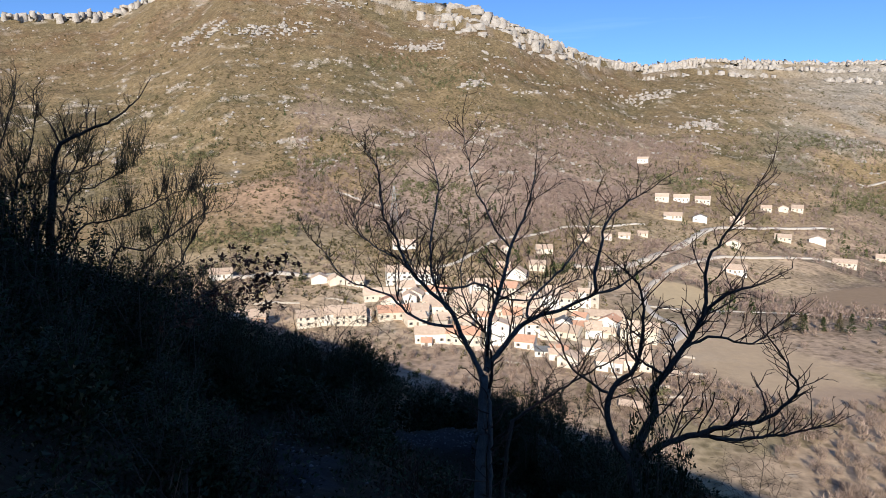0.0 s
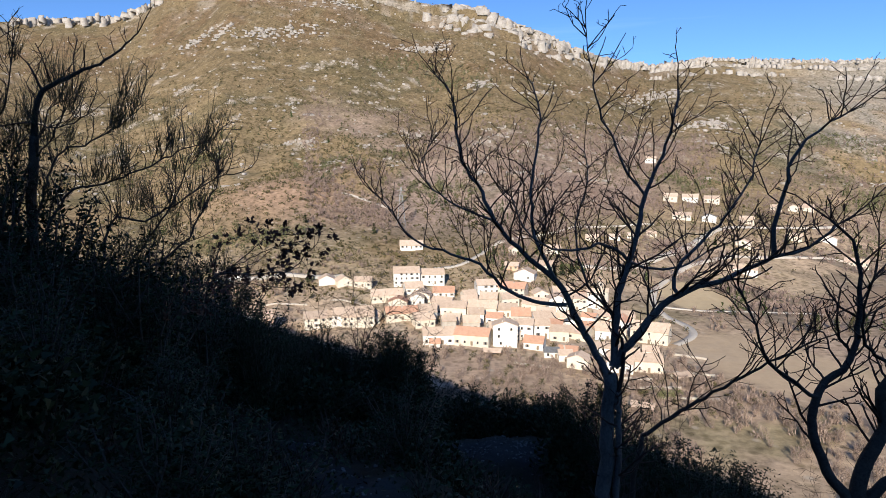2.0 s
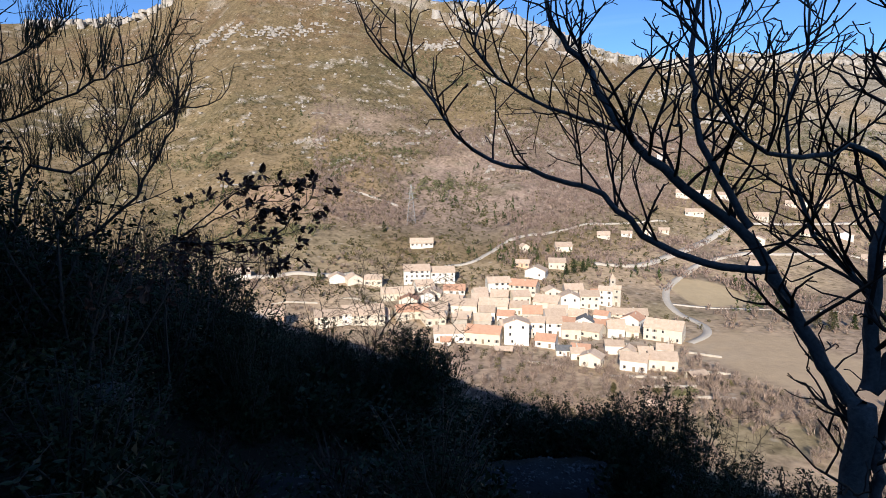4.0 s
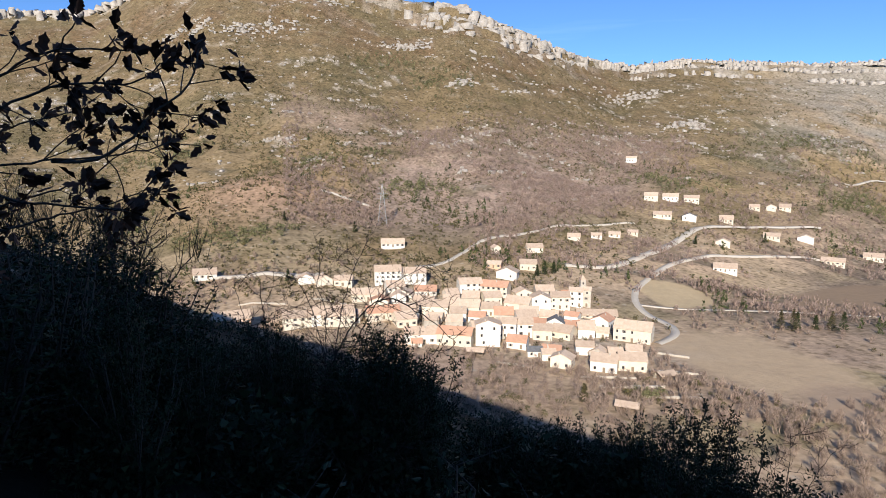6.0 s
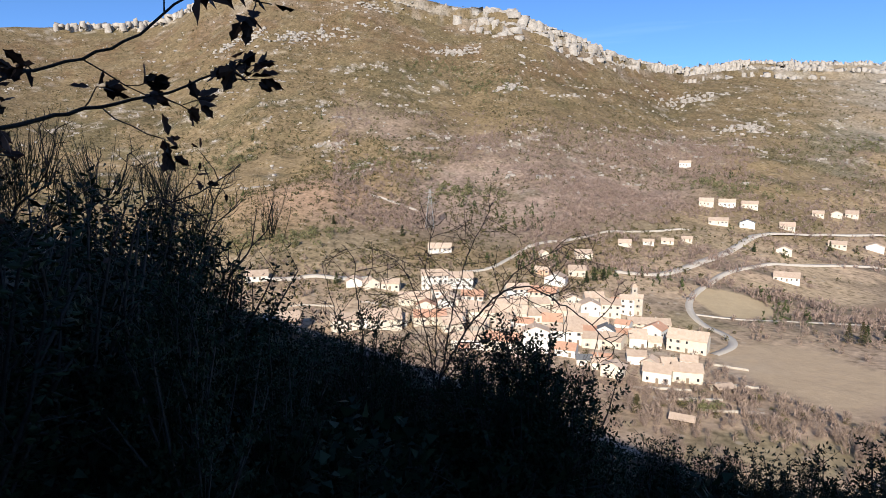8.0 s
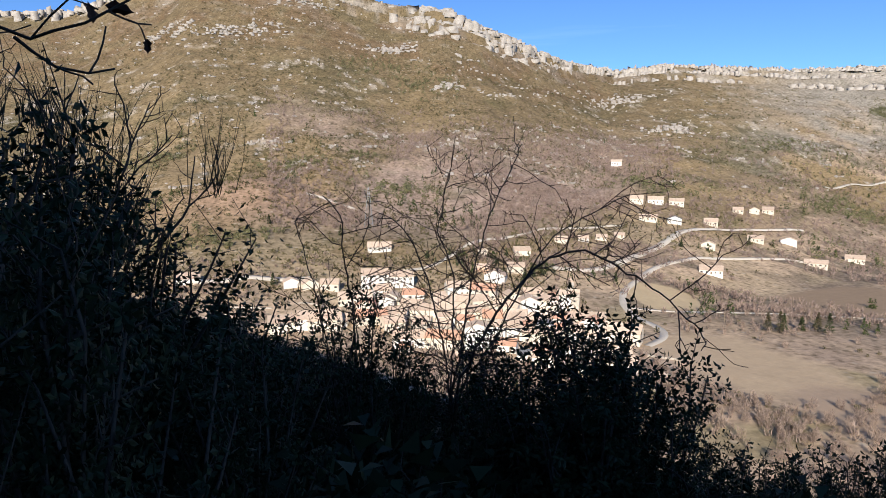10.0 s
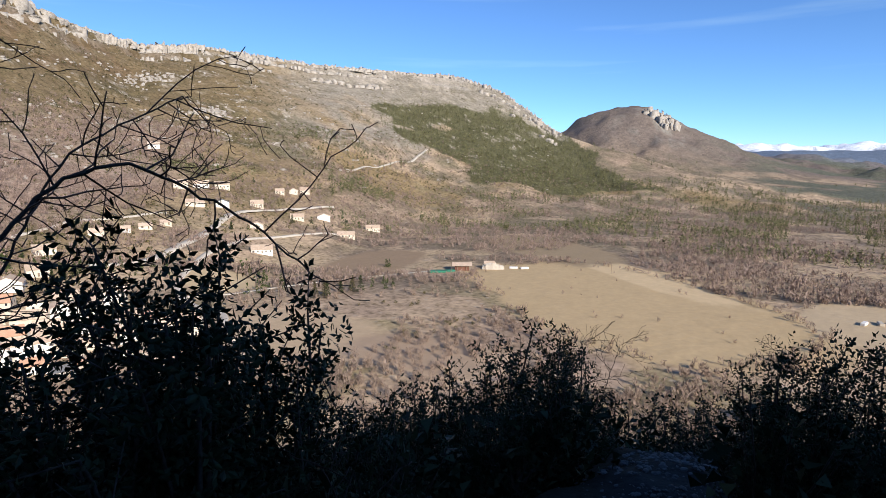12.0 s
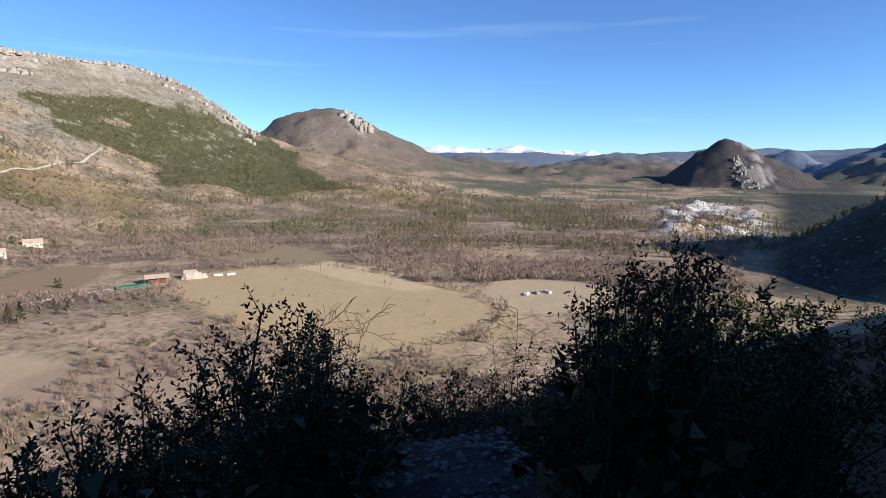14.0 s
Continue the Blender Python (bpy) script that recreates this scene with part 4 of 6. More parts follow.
# ---- roads ----
def road(name, label, pts, width):
    pts = np.array(pts, float)
    seg = np.hypot(*np.diff(pts, axis=0).T)
    s = np.concatenate([[0], np.cumsum(seg)])
    t = np.arange(0, s[-1], 4.0)
    x, y = np.interp(t, s, pts[:, 0]), np.interp(t, s, pts[:, 1])
    for _ in range(14):
        x[1:-1] = (x[:-2] + 2 * x[1:-1] + x[2:]) / 4
        y[1:-1] = (y[:-2] + 2 * y[1:-1] + y[2:]) / 4
    dx, dy = np.gradient(x), np.gradient(y)
    ln = np.hypot(dx, dy)
    nx, ny = -dy / ln, dx / ln
    rows, z = [], np.maximum.reduce([height(x + nx * width * k, y + ny * width * k) for k in (-0.5, 0, 0.5)]) + 0.35
    for k, dz in ((-0.62, -1.6), (-0.5, 0.0), (0.5, 0.0), (0.62, -1.6)):
        rows.append(np.stack([x + nx * width * k, y + ny * width * k, z + dz], 1))
    v = np.stack(rows, 1).reshape(-1, 3)
    i = np.arange(len(x) - 1)[:, None] * 4 + np.arange(3)[None]
    i = i.ravel()
    f = np.stack([i, i + 1, i + 5, i + 4], 1)[:, ::-1]
    tagged(new(name, mesh_from(name, v, f, ROAD)), label, "road", kind="structure")


road("road_1", "pale winding road below the village", [(112, 285), (130, 300), (135, 320), (127, 345), (128, 365), (138, 392), (154, 412), (185, 450), (235, 480), (300, 500), (360, 505)], 4.2)
road("road_2", "pale road climbing past scattered houses", [(96, 425), (132, 433), (170, 462), (205, 497), (250, 545), (330, 582), (400, 592)], 6.5)
road("road_3", "pale lane above the village", [(-12, 404), (8, 413), (24, 440), (36, 462), (80, 500), (129, 529), (190, 545)], 3.2)
road("road_4", "field lane with a pale verge", [(130, 360), (160, 358), (215, 352), (270, 338), (312, 322)], 2.4)
road("road_5", "pale mountain track cut across the slope", [(560, 790), (640, 820), (760, 860), (863, 915)], 5.0)
road("road_6", "pale lane at the foot of the hill", [(-150, 372), (-110, 380), (-70, 385)], 6.0)
road("road_7", "pale hill track", [(-104, 556), (-84, 556), (-63, 551), (-50, 545)], 3.5)


# ---- valley vegetation ----
rng = np.random.default_rng(7)


def near_house(x, y, gap=3.0):
    bad = np.zeros(len(x), bool)
    for hx, hy, s in HOUSES:
        bad |= np.hypot(x - hx, y - hy) < s * 0.62 + gap
    return bad


def tilled(x, y):
    def inside(fx, fy, rx, ry, turn):
        u = (x - fx) * math.cos(turn) + (y - fy) * math.sin(turn)
        v = -(x - fx) * math.sin(turn) + (y - fy) * math.cos(turn)
        return (np.abs(u / rx) ** 3 + np.abs(v / ry) ** 3) < 1.0
    return inside(325, 185, 68, 120, -0.52) | inside(146, 258, 37, 50, 0.3) | inside(365, 45, 45, 38, 0.2) | inside(164, 385, 22, 24, 0) | inside(412, 225, 17, 100, -0.52)


def scatter(count, r0, r1, a0, a1, keep):
    """Places in a sector, evenly over the view's bearing and thinning with distance; keep gives the share to keep."""
    a = rng.uniform(a0, a1, count * 6)
    r = np.exp(rng.uniform(np.log(r0), np.log(r1), count * 6))
    x, y = CX + r * np.sin(np.radians(a)), CY + r * np.cos(np.radians(a))
    ok = rng.random(len(x)) < keep(x, y, r, a)
    ok &= ~tilled(x, y)
    x, y = x[ok][:count], y[ok][:count]
    good = ~near_house(x, y)
    return x[good], y[good]


def clumps(name, label, category, x, y, h, spread, mat, per, size, thin, shape):
    """Many plants as loose small blades in one mesh. thin: blade width to length; shape: 'round', 'fan' or 'cone'."""
    n = len(x)
    z = height(x, y)
    k = n * per
    i = np.repeat(np.arange(n), per)
    u = rng.random(k)
    ang = rng.uniform(0, 2 * math.pi, k)
    if shape == "cone":
        hz = u ** 1.3
        rad = (1 - hz) * spread[i] * np.sqrt(rng.random(k))
    elif shape == "fan":
        hz = 0.12 + 0.8 * u
        rad = spread[i] * np.sqrt(rng.random(k)) * (0.25 + 0.75 * np.sqrt(np.clip(hz, 0, 1))) * np.clip(1.5 - hz, 0, 1)
    else:
        hz = 0.05 + 0.9 * u
        rad = spread[i] * np.sqrt(rng.random(k)) * np.sqrt(np.clip(1 - (hz - 0.4) ** 2 * 2.2, 0.05, 1))
    c = np.stack([x[i] + rad * np.cos(ang), y[i] + rad * np.sin(ang), z[i] + hz * h[i]], 1)
    out = np.stack([np.cos(ang), np.sin(ang), np.zeros(k)], 1)
    d = out * rng.uniform(0.1, 0.9, k)[:, None] + rng.normal(0, 0.35, (k, 3)) + np.array([0, 0, 1.0 if shape == "fan" else 0.35])
    d /= np.linalg.norm(d, axis=1)[:, None]
    s = np.cross(d, rng.normal(0, 1, (k, 3)))
    s /= np.linalg.norm(s, axis=1)[:, None]
    L = (size * rng.uniform(0.6, 1.4, k) * (h[i] ** 0.7))[:, None]
    v = np.stack([c - d * L * 0.5 - s * L * thin * 0.5, c - d * L * 0.2 + s * L * thin, c + d * L * 0.6], 1).reshape(-1, 3)
    f = np.arange(3 * k).reshape(-1, 3)
    return tagged(new(name, mesh_from(name, v, f, mat)), label, category, kind="stuff")


def nz(x, y, size, seed):
    return fractal(x, y, size, 3, seed)


def foot_share(r, a):
    f, c = np.interp(a, RIM[:, 0], RIM[:, 1]), np.interp(a, RIM[:, 0], RIM[:, 2])
    return np.clip((r - f) / (c - f), 0, 1)


GROVES = [(-302, 697, 36), (-127, 648, 28), (-16, 604, 34), (-71, 689, 16), (-64, 1016, 58), (12, 969, 46), (584, 927, 57), (507, 672, 40), (280, 701, 43), (-142, 451, 27), (-176, 442, 18), (86, 419, 6), (82, 218, 4), (525, 687, 41), (1186, 398, 107)]


def plant_valley():
    # bare thickets on the valley floor
    x, y = scatter(3800, 165, 430, -40, 101, lambda x, y, r, a: fade(nz(x, y, 40, 61), -0.45, 0.3))
    h = rng.uniform(1.6, 4.6, len(x))
    clumps("bare_thicket", "greyish brown leafless thickets on the valley floor", "thicket", x, y, h, h * 0.5, WOOD_BARE, 34, 0.62, 0.14, "fan")
    x, y = scatter(1000, 150, 300, -10, 66, lambda x, y, r, a: fade(nz(x, y, 30, 60), -0.3, 0.3))
    h = rng.uniform(2.0, 5.0, len(x))
    clumps("bare_saplings", "fuzzy leafless saplings at the foot of the slope", "thicket", x, y, h, h * 0.45, WOOD_BARE, 120, 0.5, 0.055, "fan")
    x, y = scatter(9000, 400, 1500, 4, 101, lambda x, y, r, a: np.clip(fade(nz(x, y, 90, 62), 0.0, 0.5) + fade(-fractal(a * 1.5, r, 26, 4, 45), -0.05, 0.3), 0, 1) * fade(0.65 - foot_share(r, a), 0, 0.2))
    h = rng.uniform(3, 7, len(x))
    clumps("leafless_wood", "greyish brown leafless woods across the valley", "woodland", x, y, h, h * 0.6, WOOD_ROSE, 16, 0.62, 0.22, "fan")
    x, y = scatter(3600, 480, 1000, -14, 24, lambda x, y, r, a: fade(nz(x, y, 120, 63) + 0.4, -0.3, 0.5) * fade(foot_share(r, a), 0.2, 0.32) * fade(0.66 - foot_share(r, a), 0, 0.2))
    h = rng.uniform(3, 6, len(x))
    clumps("reddish_wood", "reddish brown leafless woods on the lower slope", "woodland", x, y, h, h * 0.6, WOOD_ROSE, 18, 0.62, 0.2, "fan")
    # scrub on the far slope
    x, y = scatter(30000, 330, 1780, -44, 56, lambda x, y, r, a: (0.35 + 0.65 * fade(foot_share(r, a), 0.2, 0.5)) * fade(nz(x, y, 60, 64), -0.6, 0.3) * fade(foot_share(r, a), 0.03, 0.12))
    h = 0.9 + 3.0 * rng.random(len(x)) ** 1.8
    clumps("hillside_scrub", "olive scrub dotted over the dry hillside", "scrub", x, y, h, h * 0.8, SCRUB, 6, 0.8, 0.5, "round")
    # pines
    def shoulder(x, y, r, a):
        skirts = 0.30 * fade(nz(x, y, 70, 84), -0.1, 0.4) * fade(r, 600, 760) * fade(0.75 - foot_share(r, a), 0, 0.1)
        return np.maximum(zone(x, y, FOREST, 80, 110), skirts)
    x, y = scatter(5600, 600, 1660, 34, 76, shoulder)
    h = rng.uniform(5, 10, len(x))
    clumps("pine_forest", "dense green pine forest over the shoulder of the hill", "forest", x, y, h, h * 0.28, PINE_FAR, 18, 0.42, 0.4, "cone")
    x, y = scatter(3600, 560, 2100, 44, 113, lambda x, y, r, a: np.maximum(fade(nz(x, y, 170, 66), 0.1, 0.4) * fade(a + r * 0.012, 66, 82) * 0.5, zone(x, y, VALLEY_WOOD, 60)))
    h = rng.uniform(5, 9, len(x))
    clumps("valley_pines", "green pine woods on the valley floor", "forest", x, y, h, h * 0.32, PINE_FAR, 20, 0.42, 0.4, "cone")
    x, y = scatter(700, 380, 1200, -44, 40, lambda x, y, r, a: fade(nz(x, y, 60, 67), 0.42, 0.62) * fade(0.6 - foot_share(r, a), 0, 0.2))
    h = rng.uniform(3, 8, len(x))
    clumps("scattered_pines", "dark green pines in small groups on the slope", "trees", x, y, h, h * 0.34, PINE, 34, 0.42, 0.35, "cone")
    # small evergreen groves on the slope and by the lanes
    gx, gy, gh = [], [], []
    for cx, cy, w in GROVES:
        n = int(min(90, 10 + w * 1.6))
        gx.append(cx + rng.normal(0, w * 0.7, n))
        gy.append(cy + rng.normal(0, w * 0.45, n))
        gh.append(rng.uniform(0.5, 1.0, n) * min(8, 3.2 + w * 0.14))
    gx, gy, gh = np.concatenate(gx), np.concatenate(gy), np.concatenate(gh)
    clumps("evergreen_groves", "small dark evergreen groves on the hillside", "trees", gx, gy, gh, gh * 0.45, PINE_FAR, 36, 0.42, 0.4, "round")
    x, y = scatter(330, 190, 420, -20, 60, lambda x, y, r, a: fade(nz(x, y, 30, 68), 0.1, 0.4))
    h = rng.uniform(1.2, 3.0, len(x))
    clumps("green_bushes", "small green bushes among gardens and hedges", "bushes", x, y, h, h * 0.6, SCRUB, 60, 0.35, 0.35, "round")
    x, y = scatter(1200, 120, 400, 88, 116, lambda x, y, r, a: fade(nz(x, y, 40, 69), -0.6, 0.2))
    h = rng.uniform(4, 8, len(x))
    clumps("slope_pines", "dark green pines on the shaded slope", "forest", x, y, h, h * 0.34, PINE, 40, 0.36, 0.35, "cone")


plant_valley()


def plant_gardens():
    """Hedges and garden bushes round the houses, and a hedge along the big field."""
    bx, by, bh, gx, gy, gh = [], [], [], [], [], []
    for i, (hx, hy, w) in enumerate(HOUSES):
        far = math.hypot(hx, hy) > 400
        for k in range(9 if far else 3):
            a = rng.uniform(0, 2 * math.pi)
            d = w * 0.62 + rng.uniform(2.0, 14 if far else 5)
            dest = (bx, by, bh) if rng.random() < 0.6 else (gx, gy, gh)
            dest[0].append(hx + d * math.cos(a))
            dest[1].append(hy + d * math.sin(a))
            dest[2].append(rng.uniform(1.4, 4.2 if far else 3.0))
    for t in np.linspace(0, 2 * math.pi, 260):
        c, s = math.cos(t), math.sin(t)
        k = (abs(c) ** 3 + abs(s) ** 3) ** (-1 / 3)
        u, v = 70 * c * k, 124 * s * k
        x = 325 + u * math.cos(-0.52) - v * math.sin(-0.52)
        y = 185 + u * math.sin(-0.52) + v * math.cos(-0.52)
        if rng.random() < (0.9 if c > -0.2 else 0.45):
            bx.append(x + rng.normal(0, 3))
            by.append(y + rng.normal(0, 3))
            bh.append(rng.uniform(1.5, 4.5))
    for _ in range(26):
        u, v = rng.uniform(-55, 55), rng.uniform(-105, 105)
        bx.append(325 + u * math.cos(-0.52) - v * math.sin(-0.52))
        by.append(185 + u * math.sin(-0.52) + v * math.cos(-0.52))
        bh.append(rng.uniform(1.0, 2.8))
    bx, by, bh, gx, gy, gh = (np.array(v) for v in (bx, by, bh, gx, gy, gh))
    clumps("garden_thicket", "leafless hedges and small trees round houses and fields", "hedge", bx, by, bh, bh * 0.55, WOOD_BARE, 44, 0.55, 0.12, "fan")
    clumps("garden_bushes", "green garden bushes beside the houses", "bushes", gx, gy, gh * 0.7, gh * 0.5, SCRUB, 44, 0.4, 0.35, "round")


plant_gardens()


def conifer(x, y, h, seed, mat=None):
    """A garden conifer: stem with whorls of drooping needle sprays."""
    r = random.Random(seed)
    ob = tagged(new("conifer"), "tall yellowish green garden conifer in the valley", "tree", "garden conifers")
    ob.location = (x, y, ground_z(x, y))
    v, f = [], []
    strut(v, f, (0, 0, -0.5), (0, 0, h * 0.95), 0.14)
    part_mesh("trunk", mesh_from("trunk", v, f, BARK), ob)
    v, f = [], []
    for i in range(420):
        t = r.random() ** 1.2
        a = r.uniform(0, 6.283)
        reach = (1 - t) * h * 0.22 * r.uniform(0.5, 1.1) + 0.15
        c = Vector((reach * math.cos(a), reach * math.sin(a), h * (0.06 + 0.94 * t)))
        d = Vector((math.cos(a), math.sin(a), r.uniform(-0.4, 0.6))).normalized() * r.uniform(0.5, 1.1)
        s = Vector((-math.sin(a), math.cos(a), r.uniform(-0.5, 0.5))) * 0.28
        k = len(v)
        v += [tuple(c - d * 0.4 - s), tuple(c - d * 0.4 + s), tuple(c + d)]
        f.append((k, k + 1, k + 2))
    part_mesh("crown", mesh_from("crown", v, f, mat or SCRUB), ob)


for i, (x, y, h, m) in enumerate(((190, 311, 11, SCRUB), (195, 308, 12, SCRUB), (199, 311, 10, PINE), (217, 309, 11, SCRUB), (222, 307, 11, PINE), (210, 312, 8, PINE),
                                  (85, 405, 9, PINE), (78, 402, 10, PINE), (72, 398, 8, PINE), (56, 212, 7, SCRUB), (104, 322, 4, SCRUB), (-92, 372, 8, PINE),
                                  (-62, 470, 9, PINE), (-120, 480, 8, PINE), (310, 536, 9, PINE), (228, 500, 7, PINE))):
    conifer(x, y, h, 50 + i, m)


# ---- limestone outcrops ----
def rock_blocks(name, label, x, y, half, deep, tall, sink=0.35, crown=None):
    """Angular blocks that face the valley, in one mesh: half width, half depth and height of each."""
    n = len(x)
    low, mid, high = -sink, 0.55, 1.0
    base = np.array([(-1, -1, low), (1, -1, low), (1, 1, low), (-1, 1, low), (-1.0, -0.95, mid), (0.95, -1.0, mid), (0.95, 0.95, mid), (-0.95, 0.95, mid),
                     (-0.85, -0.75, high), (0.8, -0.8, high), (0.8, 0.9, high), (-0.8, 0.9, high)])
    v = base[None] + rng.normal(0, 0.24, (n, 12, 3)) * np.array([1, 1, 0.8])
    t = np.arctan2(x - CX, y - CY) + rng.normal(0, 0.25, n)
    sx, sy, sz = v[..., 0] * half[:, None], v[..., 1] * deep[:, None], v[..., 2] * tall[:, None]
    c, s = np.cos(-t)[:, None], np.sin(-t)[:, None]
    foot = height(x, y) if crown is None else crown - tall
    v = np.stack([x[:, None] + sx * c - sy * s, y[:, None] + sx * s + sy * c, foot[:, None] + sz], -1)
    sides = [(k + i, k + (i + 1) % 4, k + 4 + (i + 1) % 4, k + 4 + i) for k in (0, 4) for i in range(4)]
    f = np.array(sides + [(8, 9, 10, 11)])
    f = (np.arange(n)[:, None, None] * 12 + f[None]).reshape(-1, 4)
    tagged(new(name, mesh_from(name, v.reshape(-1, 3), f, LIMESTONE)), label, "rocks", kind="stuff")


def on_rim(az, share):
    foot, crest = np.interp(az, RIM[:, 0], RIM[:, 1]), np.interp(az, RIM[:, 0], RIM[:, 2])
    rad = foot + (crest - foot) * np.clip(share, 0, 0.998)
    return CX + rad * np.sin(np.radians(az)), CY + rad * np.cos(np.radians(az))


def skyline(az):
    """Distance and height of the crest along a bearing."""
    r = np.arange(1000, 1790, 4.0)
    R, A = np.meshgrid(r, np.radians(az))
    z = height((CX + R * np.sin(A)).ravel(), (CY + R * np.cos(A)).ravel()).reshape(R.shape)
    k = np.argmax((z + 1.0) / R, 1)
    return r[k], z[np.arange(len(az)), k]


def outcrops():
    # fissured cliff along the plateau's edge, with a lower broken ledge
    az = np.sort(rng.uniform(14.5, 56.5, 900))
    far, crest_z = skyline(az)
    rad = far - 9 - 6 * fractal(az, az * 0, 3.0, 3, 72) + rng.normal(0, 2.5, len(az))
    x, y = CX + rad * np.sin(np.radians(az)), CY + rad * np.cos(np.radians(az))
    n = len(x)
    gap = fade(fractal(az, az * 0, 2.2, 3, 73), -0.75, -0.25)
    tall = (5 + rng.uniform(5, 16, n) * gap) * fade(az, 13, 20) ** 0.5
    rock_blocks("limestone_cliff", "pale fissured limestone cliff along the plateau edge", x, y, rng.uniform(1.6, 5.0, n), rng.uniform(3, 7, n), tall, 0.35, crest_z + rng.normal(0.2, 1.1, n))
    az = rng.uniform(17, 56, 620)
    band = rng.choice([0.955, 0.925, 0.885], len(az), p=[0.5, 0.3, 0.2])
    x, y = on_rim(az, band + 0.018 * fractal(az, band * 90, 4.0, 3, 74) + rng.normal(0, 0.003, len(az)))
    ok = rng.random(len(x)) < fade(nz(x, y, 70, 71), -0.3, 0.25)
    x, y = x[ok], y[ok]
    n = len(x)
    rock_blocks("limestone_ledge", "broken pale limestone ledges below the cliff", x, y, rng.uniform(2, 7, n), rng.uniform(2, 5, n), rng.uniform(4.0, 9.5, n), 0.2)
    # crags down the spine of the near summit
    az = np.concatenate([rng.normal(c, w, k) for c, w, k in ((0.5, 1.6, 60), (4.0, 1.2, 80), (7.4, 1.2, 90), (10.4, 1.0, 60), (13.2, 1.0, 40))])
    far, crest_z = skyline(az)
    rad = far - 4 - np.abs(rng.normal(0, 48, len(az)))
    x, y = CX + rad * np.sin(np.radians(az)), CY + rad * np.cos(np.radians(az))
    n = len(x)
    size = rng.random(n) ** 1.7
    rock_blocks("limestone_crag", "large pale limestone crags on the summit ridge", x, y, 1.5 + 10 * size * rng.uniform(0.6, 1.3, n), 1.5 + 7 * size, 3.0 + 9 * size * rng.uniform(0.7, 1.3, n), 0.5,
                np.minimum(height(x, y) + 0.5 + 4.5 * size, crest_z + 1.0))
    az = rng.uniform(-36, -21, 160)
    far, crest_z = skyline(az)
    rad = far - 6 - np.abs(rng.normal(0, 16, len(az)))
    x, y = CX + rad * np.sin(np.radians(az)), CY + rad * np.cos(np.radians(az))
    n = len(x)
    rock_blocks("limestone_crag", "pale limestone cliff on the western ridge", x, y, rng.uniform(3, 8, n), rng.uniform(2, 5, n), rng.uniform(4, 16, n), 0.35, crest_z + rng.normal(-2, 2, n))
    # ledges that follow the strata round the slope, and scree patches
    x, y = scatter(2700, 600, 1500, -32, 40, lambda x, y, r, a: fade(0.16 - np.abs(np.sin(height(x, y) * 0.115 + 1.6 * fractal(x, y, 120, 4, 41) + 0.05 * a)), 0, 0.1) * fade(nz(x, y, 60, 75), 0.0, 0.4) * fade(foot_share(r, a), 0.22, 0.5))
    n = len(x)
    rock_blocks("strata_ledges", "thin pale rock ledges along the dry slope", x, y, rng.uniform(0.8, 4.2, n), rng.uniform(0.8, 2.0, n), rng.uniform(1.0, 2.6, n))
    px, py = [], []
    for cx, cy, w, k in ((-45, 1110, 26, 90), (56, 969, 16, 40), (-343, 1085, 30, 80), (-470, 1130, 22, 60), (410, 1195, 45, 90), (430, 980, 34, 80), (-200, 1240, 40, 80), (-420, 1105, 14, 40), (-270, 1110, 40, 40)):
        px.append(cx + rng.normal(0, w * 0.8, k))
        py.append(cy + rng.normal(0, w * 0.42, k) + 0.3 * (px[-1] - cx))
    x, y = np.concatenate(px), np.concatenate(py)
    n = len(x)
    rock_blocks("scree_patches", "patches of pale scree and boulders on the slope", x, y, rng.uniform(1.0, 4.2, n), rng.uniform(1.0, 3.6, n), rng.uniform(1.2, 3.2, n))
    # boulders strewn over the slope
    x, y = scatter(2400, 600, 1700, -40, 56, lambda x, y, r, a: fade(fractal(x, y, 14, 3, 43) + 0.6 * fractal(x, y, 45, 4, 42), 0.3, 0.9) * fade(foot_share(r, a), 0.25, 0.6))
    n = len(x)
    rock_blocks("slope_boulders", "pale limestone boulders strewn over the hillside", x, y, rng.uniform(0.6, 2.1, n), rng.uniform(0.6, 1.8, n), rng.uniform(0.8, 2.2, n))
    # crags at the end of the far dome and on the flank of the cone
    t = rng.random(46)
    x, y = 2185 + 14 * t + rng.normal(0, 14, 46), 1060 - 110 * t + rng.normal(0, 18, 46)
    rock_blocks("dome_crags", "pale crags at the shoulder of the distant dome", x, y, rng.uniform(4, 12, 46), rng.uniform(3, 8, 46), rng.uniform(8, 30, 46))
    t = rng.random(70)
    x, y = 2160 - 200 * t + rng.normal(0, 9, 70), -385 - 8 * t + rng.normal(0, 5 + 16 * t, 70)
    rock_blocks("cone_rib", "pale rock rib running down the distant cone", x, y, rng.uniform(2, 7, 70), rng.uniform(2, 5, 70), rng.uniform(3, 9, 70))


outcrops()


